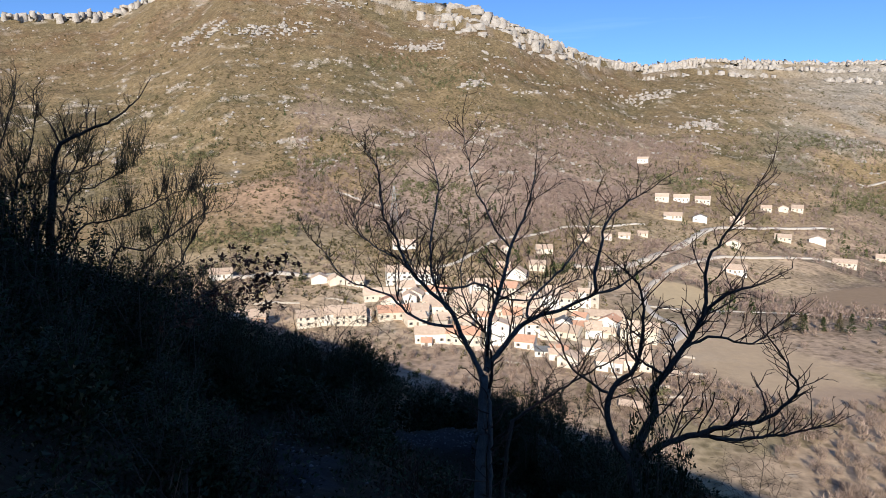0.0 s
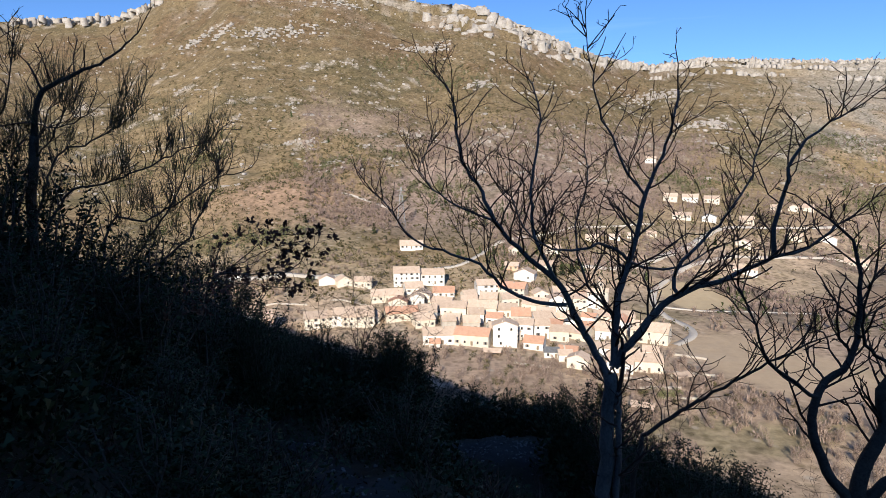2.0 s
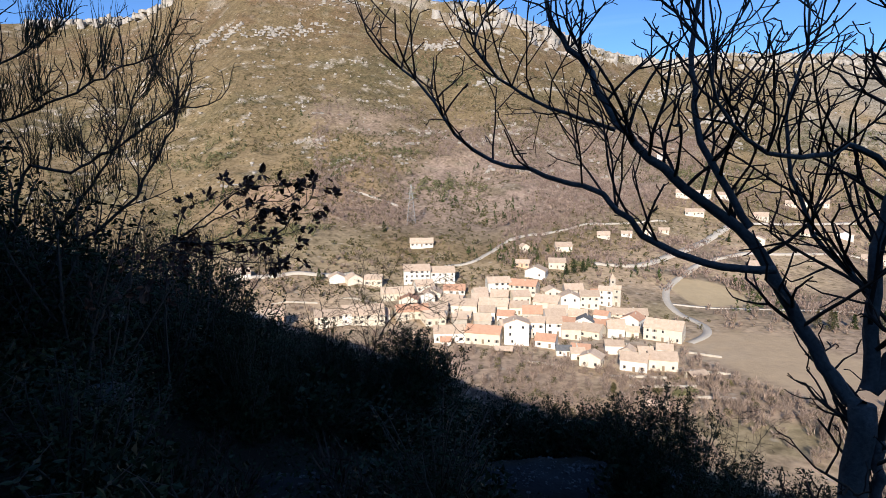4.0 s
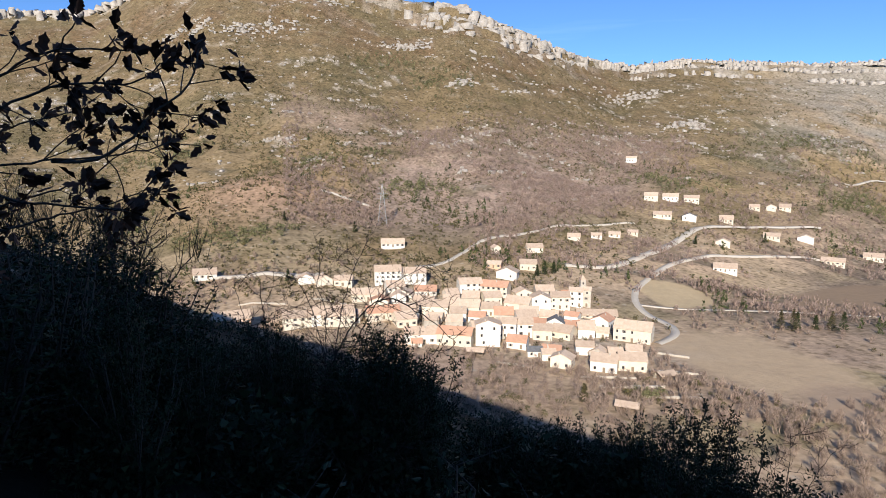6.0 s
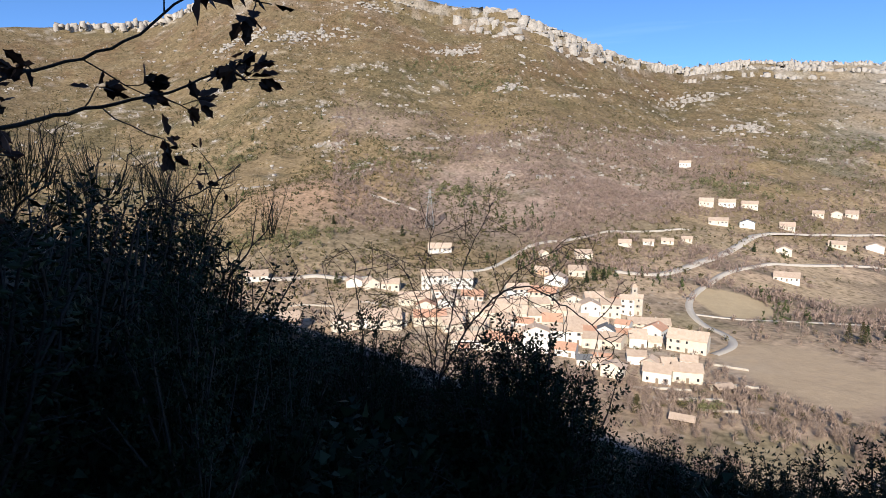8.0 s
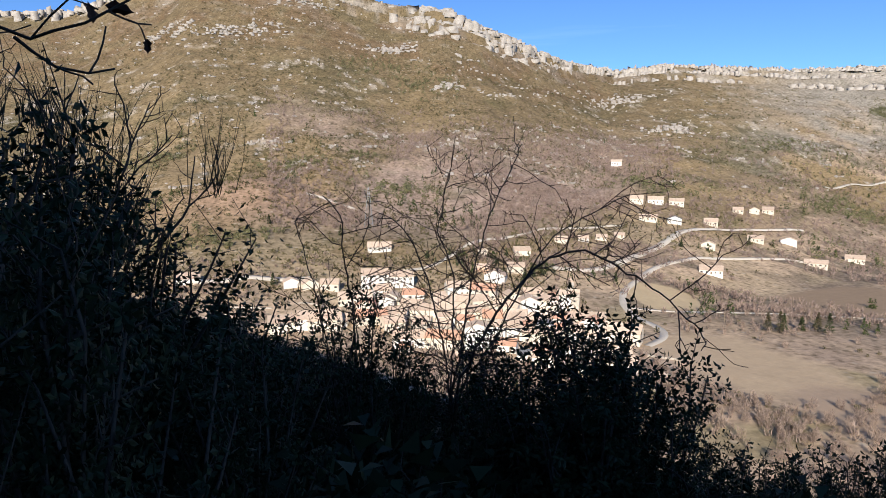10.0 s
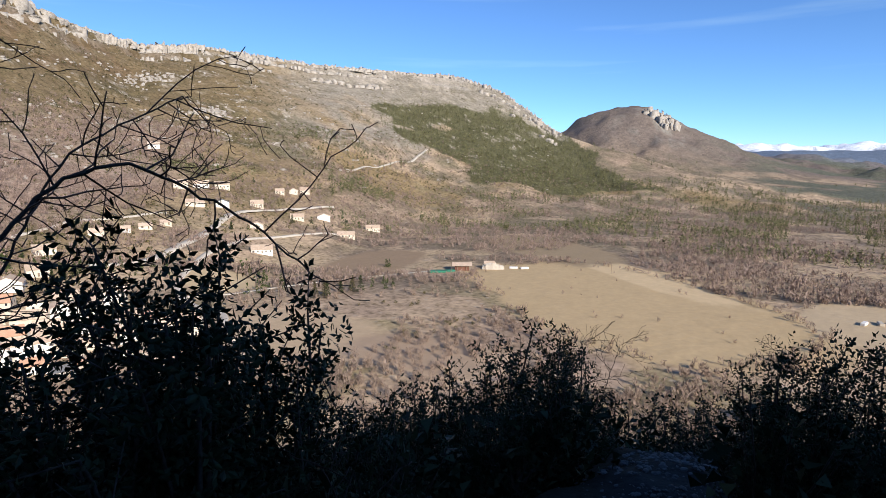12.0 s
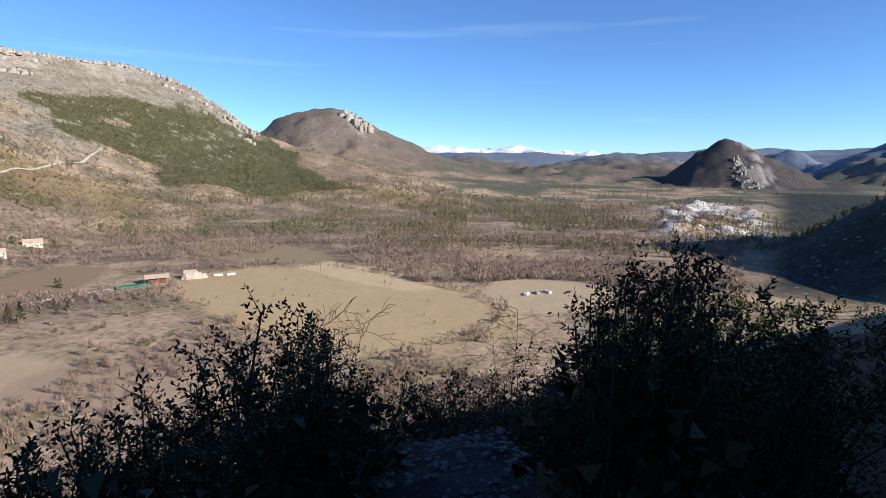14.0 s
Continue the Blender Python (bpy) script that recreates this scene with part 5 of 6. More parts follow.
# ---- trees and shrubs beside the trail ----
class Wood:
    """Collects tapering branches as one mesh."""

    def __init__(self):
        self.v, self.f = [], []

    def tube(self, pts, r0, r1, sides):
        n = len(pts)
        base = len(self.v)
        prev = None
        for i, p in enumerate(pts):
            d = (pts[min(i + 1, n - 1)] - pts[max(i - 1, 0)]).normalized()
            u = prev - d * prev.dot(d) if prev is not None else d.orthogonal()
            u = u.normalized() if u.length > 1e-6 else d.orthogonal().normalized()
            prev = u
            w = d.cross(u)
            r = r0 + (r1 - r0) * i / (n - 1)
            for k in range(sides):
                a = 2 * math.pi * k / sides
                self.v.append(tuple(p + (u * math.cos(a) + w * math.sin(a)) * r))
        for i in range(n - 1):
            for k in range(sides):
                a, b = base + i * sides + k, base + i * sides + (k + 1) % sides
                self.f.append((a, b, b + sides, a + sides))
        self.f.append(tuple(base + (n - 1) * sides + k for k in range(sides)))

    def mesh(self, name, mat):
        return mesh_from(name, self.v, self.f, mat, smooth=True)


def smooth_line(pts, step=0.07, rnd=None, wobble=0.0):
    """A soft curve through the points, with small kinks."""
    pts = [Vector(p) for p in pts]
    out = []
    for i in range(len(pts) - 1):
        p0, p1, p2, p3 = pts[max(i - 1, 0)], pts[i], pts[i + 1], pts[min(i + 2, len(pts) - 1)]
        m = max(2, int((p2 - p1).length / step))
        for k in range(m):
            t = k / m
            q = 0.5 * ((2 * p1) + (p2 - p0) * t + (2 * p0 - 5 * p1 + 4 * p2 - p3) * t * t + (3 * p1 - p0 - 3 * p2 + p3) * t ** 3)
            if rnd and wobble and out:
                q = q + Vector((rnd.gauss(0, wobble), rnd.gauss(0, wobble), rnd.gauss(0, wobble)))
            out.append(q)
    out.append(pts[-1])
    return out


def sprig(wood, p, d, length, r, rnd, depth, up=0.25, tips=None, fork=1.0):
    """A twig that bends upwards and forks again."""
    n = max(3, int(length / 0.06))
    pts = [p]
    q, dd = p.copy(), d.normalized()
    for i in range(n):
        dd = (dd + Vector((rnd.gauss(0, 0.16), rnd.gauss(0, 0.16), rnd.gauss(0, 0.13) + up * 0.22))).normalized()
        q = q + dd * (length / n)
        pts.append(q.copy())
        if depth > 0 and i > 0 and rnd.random() < (0.50 if depth > 1 else 0.42) * fork:
            side = dd.orthogonal()
            side.rotate(Matrix.Rotation(rnd.uniform(0, 6.283), 3, dd))
            sprig(wood, q.copy(), dd * 0.75 + side * rnd.uniform(0.5, 0.95), length * rnd.uniform(0.35, 0.62) * (1 - 0.4 * i / n), r * 0.6, rnd, depth - 1, up, tips, fork)
    wood.tube(pts[::2] + ([] if len(pts) % 2 else [pts[-1]]) if len(pts) > 6 else pts, r, max(r * 0.55, 0.0026), 5 if r > 0.012 else 3)
    if tips is not None:
        tips.append((pts[-1], dd))


def bare_tree(name, label, category, base, trunk, limbs, seed, bark, radius, density=1.0, reach=0.9, depth=3, group=""):
    """A leafless tree: measured limbs carry random branchlets and twigs."""
    rnd = random.Random(seed)
    ob = tagged(new(name), label, category, group)
    ob.location = base
    o = Vector(base)
    big, fine = Wood(), Wood()
    line = smooth_line([Vector(p) - o for p in trunk], 0.12, rnd, 0.006)
    big.tube(line, radius * 1.35, radius * 0.9, 9)
    for pts, r0, r1 in limbs:
        line = smooth_line([Vector(p) - o for p in pts], 0.07, rnd, 0.007)
        big.tube(line, r0, r1, 7)
        n = len(line)
        for i in sorted(list(range(2, n)) * 2):
            s = i / n
            if rnd.random() > 0.60 * density * (0.40 + 0.8 * s):
                continue
            d = (line[min(i + 1, n - 1)] - line[i - 1]).normalized()
            side = d.orthogonal()
            side.rotate(Matrix.Rotation(rnd.uniform(0, 6.283), 3, d))
            side.z = abs(side.z) * 0.7 + 0.15
            rr = (r0 + (r1 - r0) * s) * rnd.uniform(0.35, 0.6)
            sprig(fine, line[i].copy(), d * 0.6 + side, reach * rnd.uniform(0.3, 1.0) * (1.1 - 0.4 * s), min(max(rr, 0.0055), 0.010), rnd, depth, 0.45, None, 1.15)
        sprig(fine, line[-1].copy(), line[-1] - line[-3], reach * 0.7, max(r1, 0.005), rnd, depth, 0.3)
    part_mesh("trunk", big.mesh("trunk", bark), ob)
    part_mesh("crown", fine.mesh("crown", TWIG), ob, "fine dark leafless twigs")
    return ob


bare_tree("bare_tree", "leafless dark-barked tree with a double stem", "tree", (0.42, 5.98, -2.75),
          [(0.40, 5.98, -2.95), (0.42, 5.98, -1.75), (0.44, 5.98, -1.09), (0.44, 5.98, -0.62)],
          [([(0.44, 5.98, -0.63), (0.38, 6.08, -0.55), (0.17, 6.18, -0.14), (0.07, 6.29, 0.04), (-0.24, 6.39, 0.31), (-0.42, 6.49, 0.53), (-0.53, 6.59, 0.76), (-0.65, 6.69, 0.95), (-0.73, 6.80, 1.24), (-0.77, 6.90, 1.59), (-0.92, 7.00, 1.80)], 0.031, 0.006),
           ([(0.11, 6.05, -0.09), (-0.07, 6.09, -0.08), (-0.33, 6.12, 0.00), (-0.55, 6.16, 0.20), (-0.77, 6.20, 0.29), (-1.00, 6.24, 0.35), (-1.16, 6.28, 0.46), (-1.25, 6.31, 0.61), (-1.39, 6.35, 0.75)], 0.017, 0.005),
           ([(-0.38, 6.65, 0.50), (-0.62, 6.71, 0.59), (-0.87, 6.78, 0.73), (-1.05, 6.84, 0.93), (-0.95, 6.90, 1.20)], 0.011, 0.004),
           ([(0.05, 6.15, 0.07), (-0.06, 6.22, 0.28), (-0.12, 6.30, 0.50), (-0.13, 6.38, 0.81), (-0.08, 6.45, 1.13), (-0.05, 6.52, 1.41), (-0.14, 6.60, 1.69)], 0.017, 0.005),
           ([(0.46, 5.98, -0.56), (0.49, 6.03, -0.26), (0.51, 6.07, -0.01), (0.60, 6.12, 0.25), (0.67, 6.16, 0.51), (0.72, 6.21, 0.73), (0.84, 6.26, 0.99), (0.95, 6.30, 1.30), (1.00, 6.35, 1.56)], 0.031, 0.007),
           ([(0.59, 6.10, 0.24), (0.38, 6.02, 0.39), (0.11, 5.94, 0.34), (-0.12, 5.86, 0.41), (-0.27, 5.78, 0.53), (-0.36, 5.70, 0.75)], 0.014, 0.004),
           ([(0.72, 6.20, 0.75), (0.58, 6.18, 0.90), (0.48, 6.16, 1.12), (0.36, 6.14, 1.33), (0.28, 6.12, 1.57), (0.21, 6.10, 1.97)], 0.011, 0.003),
           ([(0.50, 6.05, -0.22), (0.32, 6.10, -0.01), (0.24, 6.15, 0.20), (0.20, 6.20, 0.51), (0.29, 6.25, 0.86), (0.27, 6.30, 1.08)], 0.011, 0.004),
           ([(0.47, 5.98, -0.56), (0.58, 5.96, -0.36), (0.76, 5.95, -0.13), (0.91, 5.93, 0.02), (1.15, 5.92, 0.11), (1.43, 5.90, 0.22), (1.58, 5.88, 0.31), (1.81, 5.87, 0.37), (1.99, 5.85, 0.54)], 0.034, 0.008),
           ([(1.59, 5.90, 0.30), (1.56, 5.88, 0.53), (1.61, 5.86, 0.78), (1.64, 5.84, 1.02), (1.79, 5.82, 1.21), (1.97, 5.80, 1.33)], 0.020, 0.006),
           ([(0.90, 5.90, 0.03), (0.88, 5.97, 0.14), (1.02, 6.03, 0.31), (1.21, 6.10, 0.47), (1.41, 6.17, 0.68), (1.56, 6.23, 0.90), (1.64, 6.30, 1.16)], 0.016, 0.005),
           ([(0.59, 6.10, 0.24), (0.82, 6.18, 0.16), (1.07, 6.25, 0.19), (1.32, 6.32, 0.31), (1.58, 6.40, 0.37)], 0.012, 0.004),
           ([(0.5, 6.02, -2.6), (0.52, 5.95, -1.6), (0.5, 5.95, -0.75)], 0.036, 0.02)],
          11, BARK_PALE, 0.055, 1.25, 0.62, 3, "leafless trees by the trail")
bare_tree("bare_tree", "leafless dark tree leaning with crooked low limbs", "tree", (1.85, 5.18, -2.9),
          [(1.86, 5.15, -3.1), (1.86, 5.16, -2.2), (1.83, 5.18, -1.5), (1.80, 5.18, -1.2)],
          [([(1.77, 5.18, -1.18), (1.70, 5.23, -1.07), (1.59, 5.27, -0.84), (1.58, 5.32, -0.60), (1.70, 5.37, -0.46), (1.86, 5.41, -0.32), (1.93, 5.46, -0.03), (1.95, 5.51, 0.21), (1.92, 5.55, 0.46), (1.78, 5.60, 0.60)], 0.036, 0.008),
           ([(1.56, 5.25, -0.51), (1.38, 5.21, -0.40), (1.16, 5.18, -0.19), (1.05, 5.14, 0.06), (0.94, 5.10, 0.24)], 0.014, 0.005),
           ([(1.81, 5.18, -1.18), (1.89, 5.22, -0.91), (2.02, 5.26, -0.73), (2.00, 5.30, -0.49), (2.13, 5.34, -0.35), (2.30, 5.38, -0.11), (2.50, 5.42, 0.19), (2.70, 5.46, 0.38), (3.02, 5.50, 0.47)], 0.050, 0.009),
           ([(2.49, 5.40, 0.19), (2.51, 5.44, 0.48), (2.54, 5.48, 0.73), (2.72, 5.52, 0.97), (2.89, 5.56, 1.26), (3.04, 5.60, 1.46)], 0.020, 0.005),
           ([(1.85, 5.18, -1.21), (2.05, 5.15, -0.99), (2.37, 5.11, -0.86), (2.67, 5.08, -0.74), (2.88, 5.05, -0.70), (3.08, 5.02, -0.56), (3.17, 4.98, -0.36), (3.04, 4.95, -0.11)], 0.036, 0.008),
           ([(2.36, 5.10, -0.85), (2.74, 5.17, -0.94), (3.16, 5.23, -0.92), (3.60, 5.30, -0.87)], 0.022, 0.007),
           ([(2.09, 5.30, -0.34), (1.81, 5.20, -0.15), (1.69, 5.10, 0.12), (1.68, 5.00, 0.38)], 0.014, 0.005),
           ([(2.29, 5.35, -0.10), (2.64, 5.47, -0.03), (3.07, 5.58, -0.12), (3.44, 5.70, 0.07)], 0.016, 0.005)],
          12, BARK, 0.06, 1.3, 0.58, 3, "leafless trees by the trail")
bare_tree("sapling", "thin leafless sapling beside the larger tree", "tree", (0.7, 6.2, -2.8), [(0.68, 6.2, -3.0), (0.7, 6.2, -1.9), (0.78, 6.18, -1.21)],
          [([(0.78, 6.18, -1.21), (1.22, 6.08, -0.85), (1.52, 5.98, -0.60), (1.94, 5.88, -0.32)], 0.018, 0.006)], 13, BARK, 0.022, 0.9, 0.7, 2)

# juniper and broom on the mound
bare_tree("dead_limb_tree", "weathered tree stump with a long dead limb", "tree", (-6.4, 9.3, -0.8), [(-6.4, 9.3, -1.0), (-6.3, 9.25, 0.4), (-6.1, 9.15, 1.4)],
          [([(-6.1, 9.15, 1.4), (-5.95, 9.1, 1.9), (-5.54, 9.08, 2.13), (-5.08, 9.08, 2.32), (-4.65, 9.08, 2.64)], 0.042, 0.008),
           ([(-5.89, 9.08, 1.96), (-5.95, 9.0, 2.2), (-6.0, 9.0, 2.28)], 0.018, 0.008)],
          14, BARK, 0.06, 0.5, 0.6, 2)


def broom(base, limbs, seed, label):
    """A broom or juniper shrub: crooked limbs that end in dense upright green-brown stems."""
    rnd = random.Random(seed)
    ob = tagged(new("broom_shrub"), label, "shrub", "broom shrubs on the mound")
    ob.location = base
    o = Vector(base)
    wood, stems = Wood(), Wood()
    for pts in limbs:
        line = smooth_line([o] + [Vector(p) for p in pts], 0.09, rnd, 0.01)
        line = [p - o for p in line]
        wood.tube(line, 0.022, 0.006, 6)
        n = len(line)
        for i in range(n // 4, n):
            if rnd.random() < 0.75:
                d = (line[min(i + 1, n - 1)] - line[i - 1]).normalized()
                start = line[i].copy()
                sprig(wood, start, d * 0.5 + Vector((rnd.gauss(0, 0.5), rnd.gauss(0, 0.5), rnd.uniform(0.2, 1))), rnd.uniform(0.25, 0.65), 0.008, rnd, 2, 0.4)
            if rnd.random() < 0.55:
                continue
            tuft = line[i] + Vector((rnd.gauss(0, 0.10), rnd.gauss(0, 0.14), rnd.uniform(0.0, 0.14)))
            lean = Vector((rnd.gauss(0.05, 0.16), rnd.gauss(0, 0.2), 0))
            wood.tube([line[i], tuft], 0.006, 0.004, 3)
            tallest = rnd.uniform(0.3, 0.75)
            for _ in range(22):
                p = tuft + Vector((rnd.gauss(0, 0.045), rnd.gauss(0, 0.045), rnd.uniform(-0.04, 0.06)))
                d = Vector((rnd.gauss(0, 0.17), rnd.gauss(0, 0.2), 1)) + lean
                L = tallest * rnd.uniform(0.35, 1.0)
                mid = p + d * L * 0.5 + Vector((rnd.gauss(0, 0.02), rnd.gauss(0, 0.02), 0))
                stems.tube([p, mid, p + d * L], 0.0038, 0.0015, 3)
    part_mesh("branchwork", wood.mesh("branchwork", BARK), ob)
    part_mesh("foliage", stems.mesh("foliage", BROOM_LEAF), ob, "dense upright green-brown stems")


broom((-6.2, 8.9, -0.4), [[(-5.59, 8.88, 0.64), (-5.19, 8.88, 0.78), (-4.74, 8.88, 0.92), (-4.23, 8.88, 1.14), (-3.72, 8.88, 1.33)],
                          [(-5.92, 9.18, 1.02), (-5.56, 9.28, 1.30), (-5.14, 9.38, 1.53), (-4.88, 9.48, 1.83)],
                          [(-6.43, 9.18, 1.13), (-6.13, 9.28, 1.42), (-5.99, 9.38, 1.82), (-5.86, 9.48, 2.05)]], 21, "tangled broom shrub with bare crooked limbs")
broom((-5.4, 9.1, -0.8), [[(-5.06, 8.88, 0.31), (-4.65, 8.95, 0.33), (-4.22, 9.03, 0.58), (-3.78, 9.10, 0.86), (-3.58, 9.18, 0.91)],
                          [(-4.32, 9.18, -0.02), (-4.12, 9.28, 0.32), (-3.90, 9.38, 0.73), (-3.86, 9.48, 1.13)],
                          [(-4.7, 9.3, 0.2), (-4.4, 9.4, 0.7), (-4.3, 9.5, 1.1)]], 22, "broom shrub leaning out over the slope")
broom((-7.0, 9.3, -0.3), [[(-6.7, 9.1, 1.2), (-6.4, 9.1, 1.8), (-6.25, 9.1, 2.4)], [(-7.0, 9.2, 1.5), (-6.8, 9.2, 2.2), (-6.6, 9.2, 2.8)],
                          [(-6.3, 9.2, 0.9), (-5.9, 9.2, 1.4), (-5.6, 9.2, 1.9)], [(-6.6, 9.0, 1.3), (-6.1, 9.0, 1.55), (-5.7, 9.0, 1.5), (-5.3, 9.0, 1.65)]], 25, "tall tangled broom shrub on the shaded mound")
broom((-6.6, 12.6, -1.6), [[(-6.3, 12.6, -1.1), (-6.0, 12.6, -0.9)], [(-6.0, 12.8, -1.2), (-5.6, 12.9, -1.0)], [(-6.6, 12.3, -1.1), (-6.7, 12.2, -0.8)]], 23, "low broom shrub on the mound")
broom((-5.2, 13.4, -2.3), [[(-5.1, 13.3, -1.7), (-4.9, 13.3, -1.2)], [(-5.4, 13.5, -1.6), (-5.5, 13.5, -1.0)], [(-4.9, 13.6, -1.9), (-4.6, 13.7, -1.5)]], 24, "low broom shrub on the mound")


def leaf_mesh(verts, faces, p, d, n, L, w):
    """One pointed leaf, folded along its middle."""
    s = d.cross(n).normalized() * w
    k = len(verts)
    m = p + d * L * 0.5
    verts += [tuple(p), tuple(m + s + n * w * 0.35), tuple(p + d * L), tuple(m - s + n * w * 0.35)]
    faces += [(k, k + 1, k + 2), (k, k + 2, k + 3)]


def oak_leaf(verts, faces, p, d, n, L, rnd):
    """A lobed, curled dead oak leaf."""
    s = d.cross(n).normalized()
    rim = []
    lobes = 5
    for side in (1, -1):
        row = []
        for i in range(lobes):
            t = (i + 0.6) / (lobes + 0.3)
            w = L * (0.30 if i % 2 else 0.17) * math.sin(math.pi * min(t * 0.95 + 0.08, 1))
            row.append(p + d * (L * t) + s * (side * w) + n * (L * 0.22 * (t - 0.4) ** 2 + w * 0.4))
        rim.append(row)
    ring = [p] + rim[0] + [p + d * L + n * L * 0.06] + rim[1][::-1]
    k = len(verts)
    verts += [tuple(q) for q in ring] + [tuple(p + d * L * 0.5)]
    m = len(ring)
    faces += [(k + i, k + (i + 1) % m, k + m) for i in range(m)]


def oak_branch(name, label, base, limbs, seed, count, size, group="oak saplings"):
    rnd = random.Random(seed)
    ob = tagged(new(name), label, "tree", group)
    ob.location = base
    o = Vector(base)
    wood, tips = Wood(), []
    for pts, r0 in limbs:
        line = [p - o for p in smooth_line([Vector(p) for p in pts], 0.05, rnd, 0.004)]
        wood.tube(line, r0, 0.003, 6)
        n = len(line)
        for i in range(n // 3, n):
            if rnd.random() < 0.5:
                d = (line[min(i + 1, n - 1)] - line[i - 1]).normalized()
                side = d.orthogonal()
                side.rotate(Matrix.Rotation(rnd.uniform(0, 6.283), 3, d))
                sprig(wood, line[i].copy(), d * 0.7 + side * 0.8, rnd.uniform(0.10, 0.26), 0.0035, rnd, 1, 0.1, tips)
        tips.append((line[-1], (line[-1] - line[-2]).normalized()))
    v, f = [], []
    for _ in range(count):
        p, d = rnd.choice(tips)
        d = (d + Vector((rnd.gauss(0, 0.6), rnd.gauss(0, 0.6), rnd.gauss(-0.2, 0.6)))).normalized()
        nrm = d.cross(Vector((rnd.gauss(0, 1), rnd.gauss(0, 1), rnd.gauss(0, 1)))).normalized()
        oak_leaf(v, f, p + d * 0.01 + Vector((rnd.gauss(0, 0.012), rnd.gauss(0, 0.012), rnd.gauss(0, 0.012))), d, nrm, size * rnd.uniform(0.7, 1.25), rnd)
    part_mesh("branchwork", wood.mesh("branchwork", BARK), ob)
    part_mesh("foliage", mesh_from("foliage", v, f, DEAD_LEAF), ob, "curled brown dead leaves")


oak_branch("oak_sapling", "young oak with curled brown dead leaves over the trail", (-4.3, 8.3, -1.75),
           [([(-4.3, 8.3, -1.9), (-4.1, 8.3, -0.9), (-3.6, 8.4, -0.3), (-3.1, 8.45, -0.27), (-2.83, 8.48, -0.24), (-2.57, 8.58, -0.20), (-2.48, 8.62, -0.16)], 0.014),
            ([(-3.6, 8.4, -0.3), (-3.1, 8.44, -0.40), (-2.85, 8.48, -0.43), (-2.68, 8.58, -0.45), (-2.58, 8.63, -0.41), (-2.52, 8.68, -0.30)], 0.008),
            ([(-2.9, 8.47, -0.25), (-2.73, 8.48, -0.24), (-2.60, 8.53, -0.15), (-2.52, 8.58, -0.04), (-2.39, 8.63, 0.08), (-2.37, 8.68, 0.23)], 0.008),
            ([(-3.6, 8.4, -0.3), (-3.1, 8.46, -0.05), (-2.85, 8.5, 0.06), (-2.62, 8.6, 0.08), (-2.5, 8.6, 0.16)], 0.008),
            ([(-3.4, 8.42, -0.2), (-3.0, 8.46, 0.12), (-2.8, 8.5, 0.2), (-2.6, 8.55, 0.2)], 0.007)], 31, 520, 0.072)
oak_branch("oak_sapling", "bare-tipped young oak with a few dead leaves", (-4.2, 10.9, -2.3),
           [([(-4.2, 10.9, -2.5), (-4.25, 10.8, -1.6), (-4.09, 10.78, -0.98), (-3.95, 10.81, -0.97), (-3.82, 10.83, -0.92), (-3.71, 10.86, -0.85), (-3.6, 10.9, -0.76)], 0.014),
            ([(-3.97, 10.78, -0.97), (-3.90, 10.83, -1.04), (-3.77, 10.88, -1.03)], 0.005)], 32, 16, 0.06)
oak_branch("oak_sapling", "low oak scrub with clinging brown dead leaves", (-4.3, 9.75, -1.9),
           [([(-4.3, 9.75, -2.1), (-4.3, 9.78, -1.0), (-4.13, 9.78, -0.55), (-3.64, 9.85, -0.37), (-3.28, 9.91, -0.13), (-3.05, 9.98, -0.07)], 0.014),
            ([(-4.2, 9.78, -0.7), (-3.9, 9.9, -0.6), (-3.5, 10.0, -0.5), (-3.25, 10.0, -0.4)], 0.01),
            ([(-4.2, 9.78, -0.7), (-4.0, 9.7, -0.1), (-3.7, 9.8, 0.05), (-3.5, 9.8, 0.1)], 0.01)], 33, 330, 0.075)


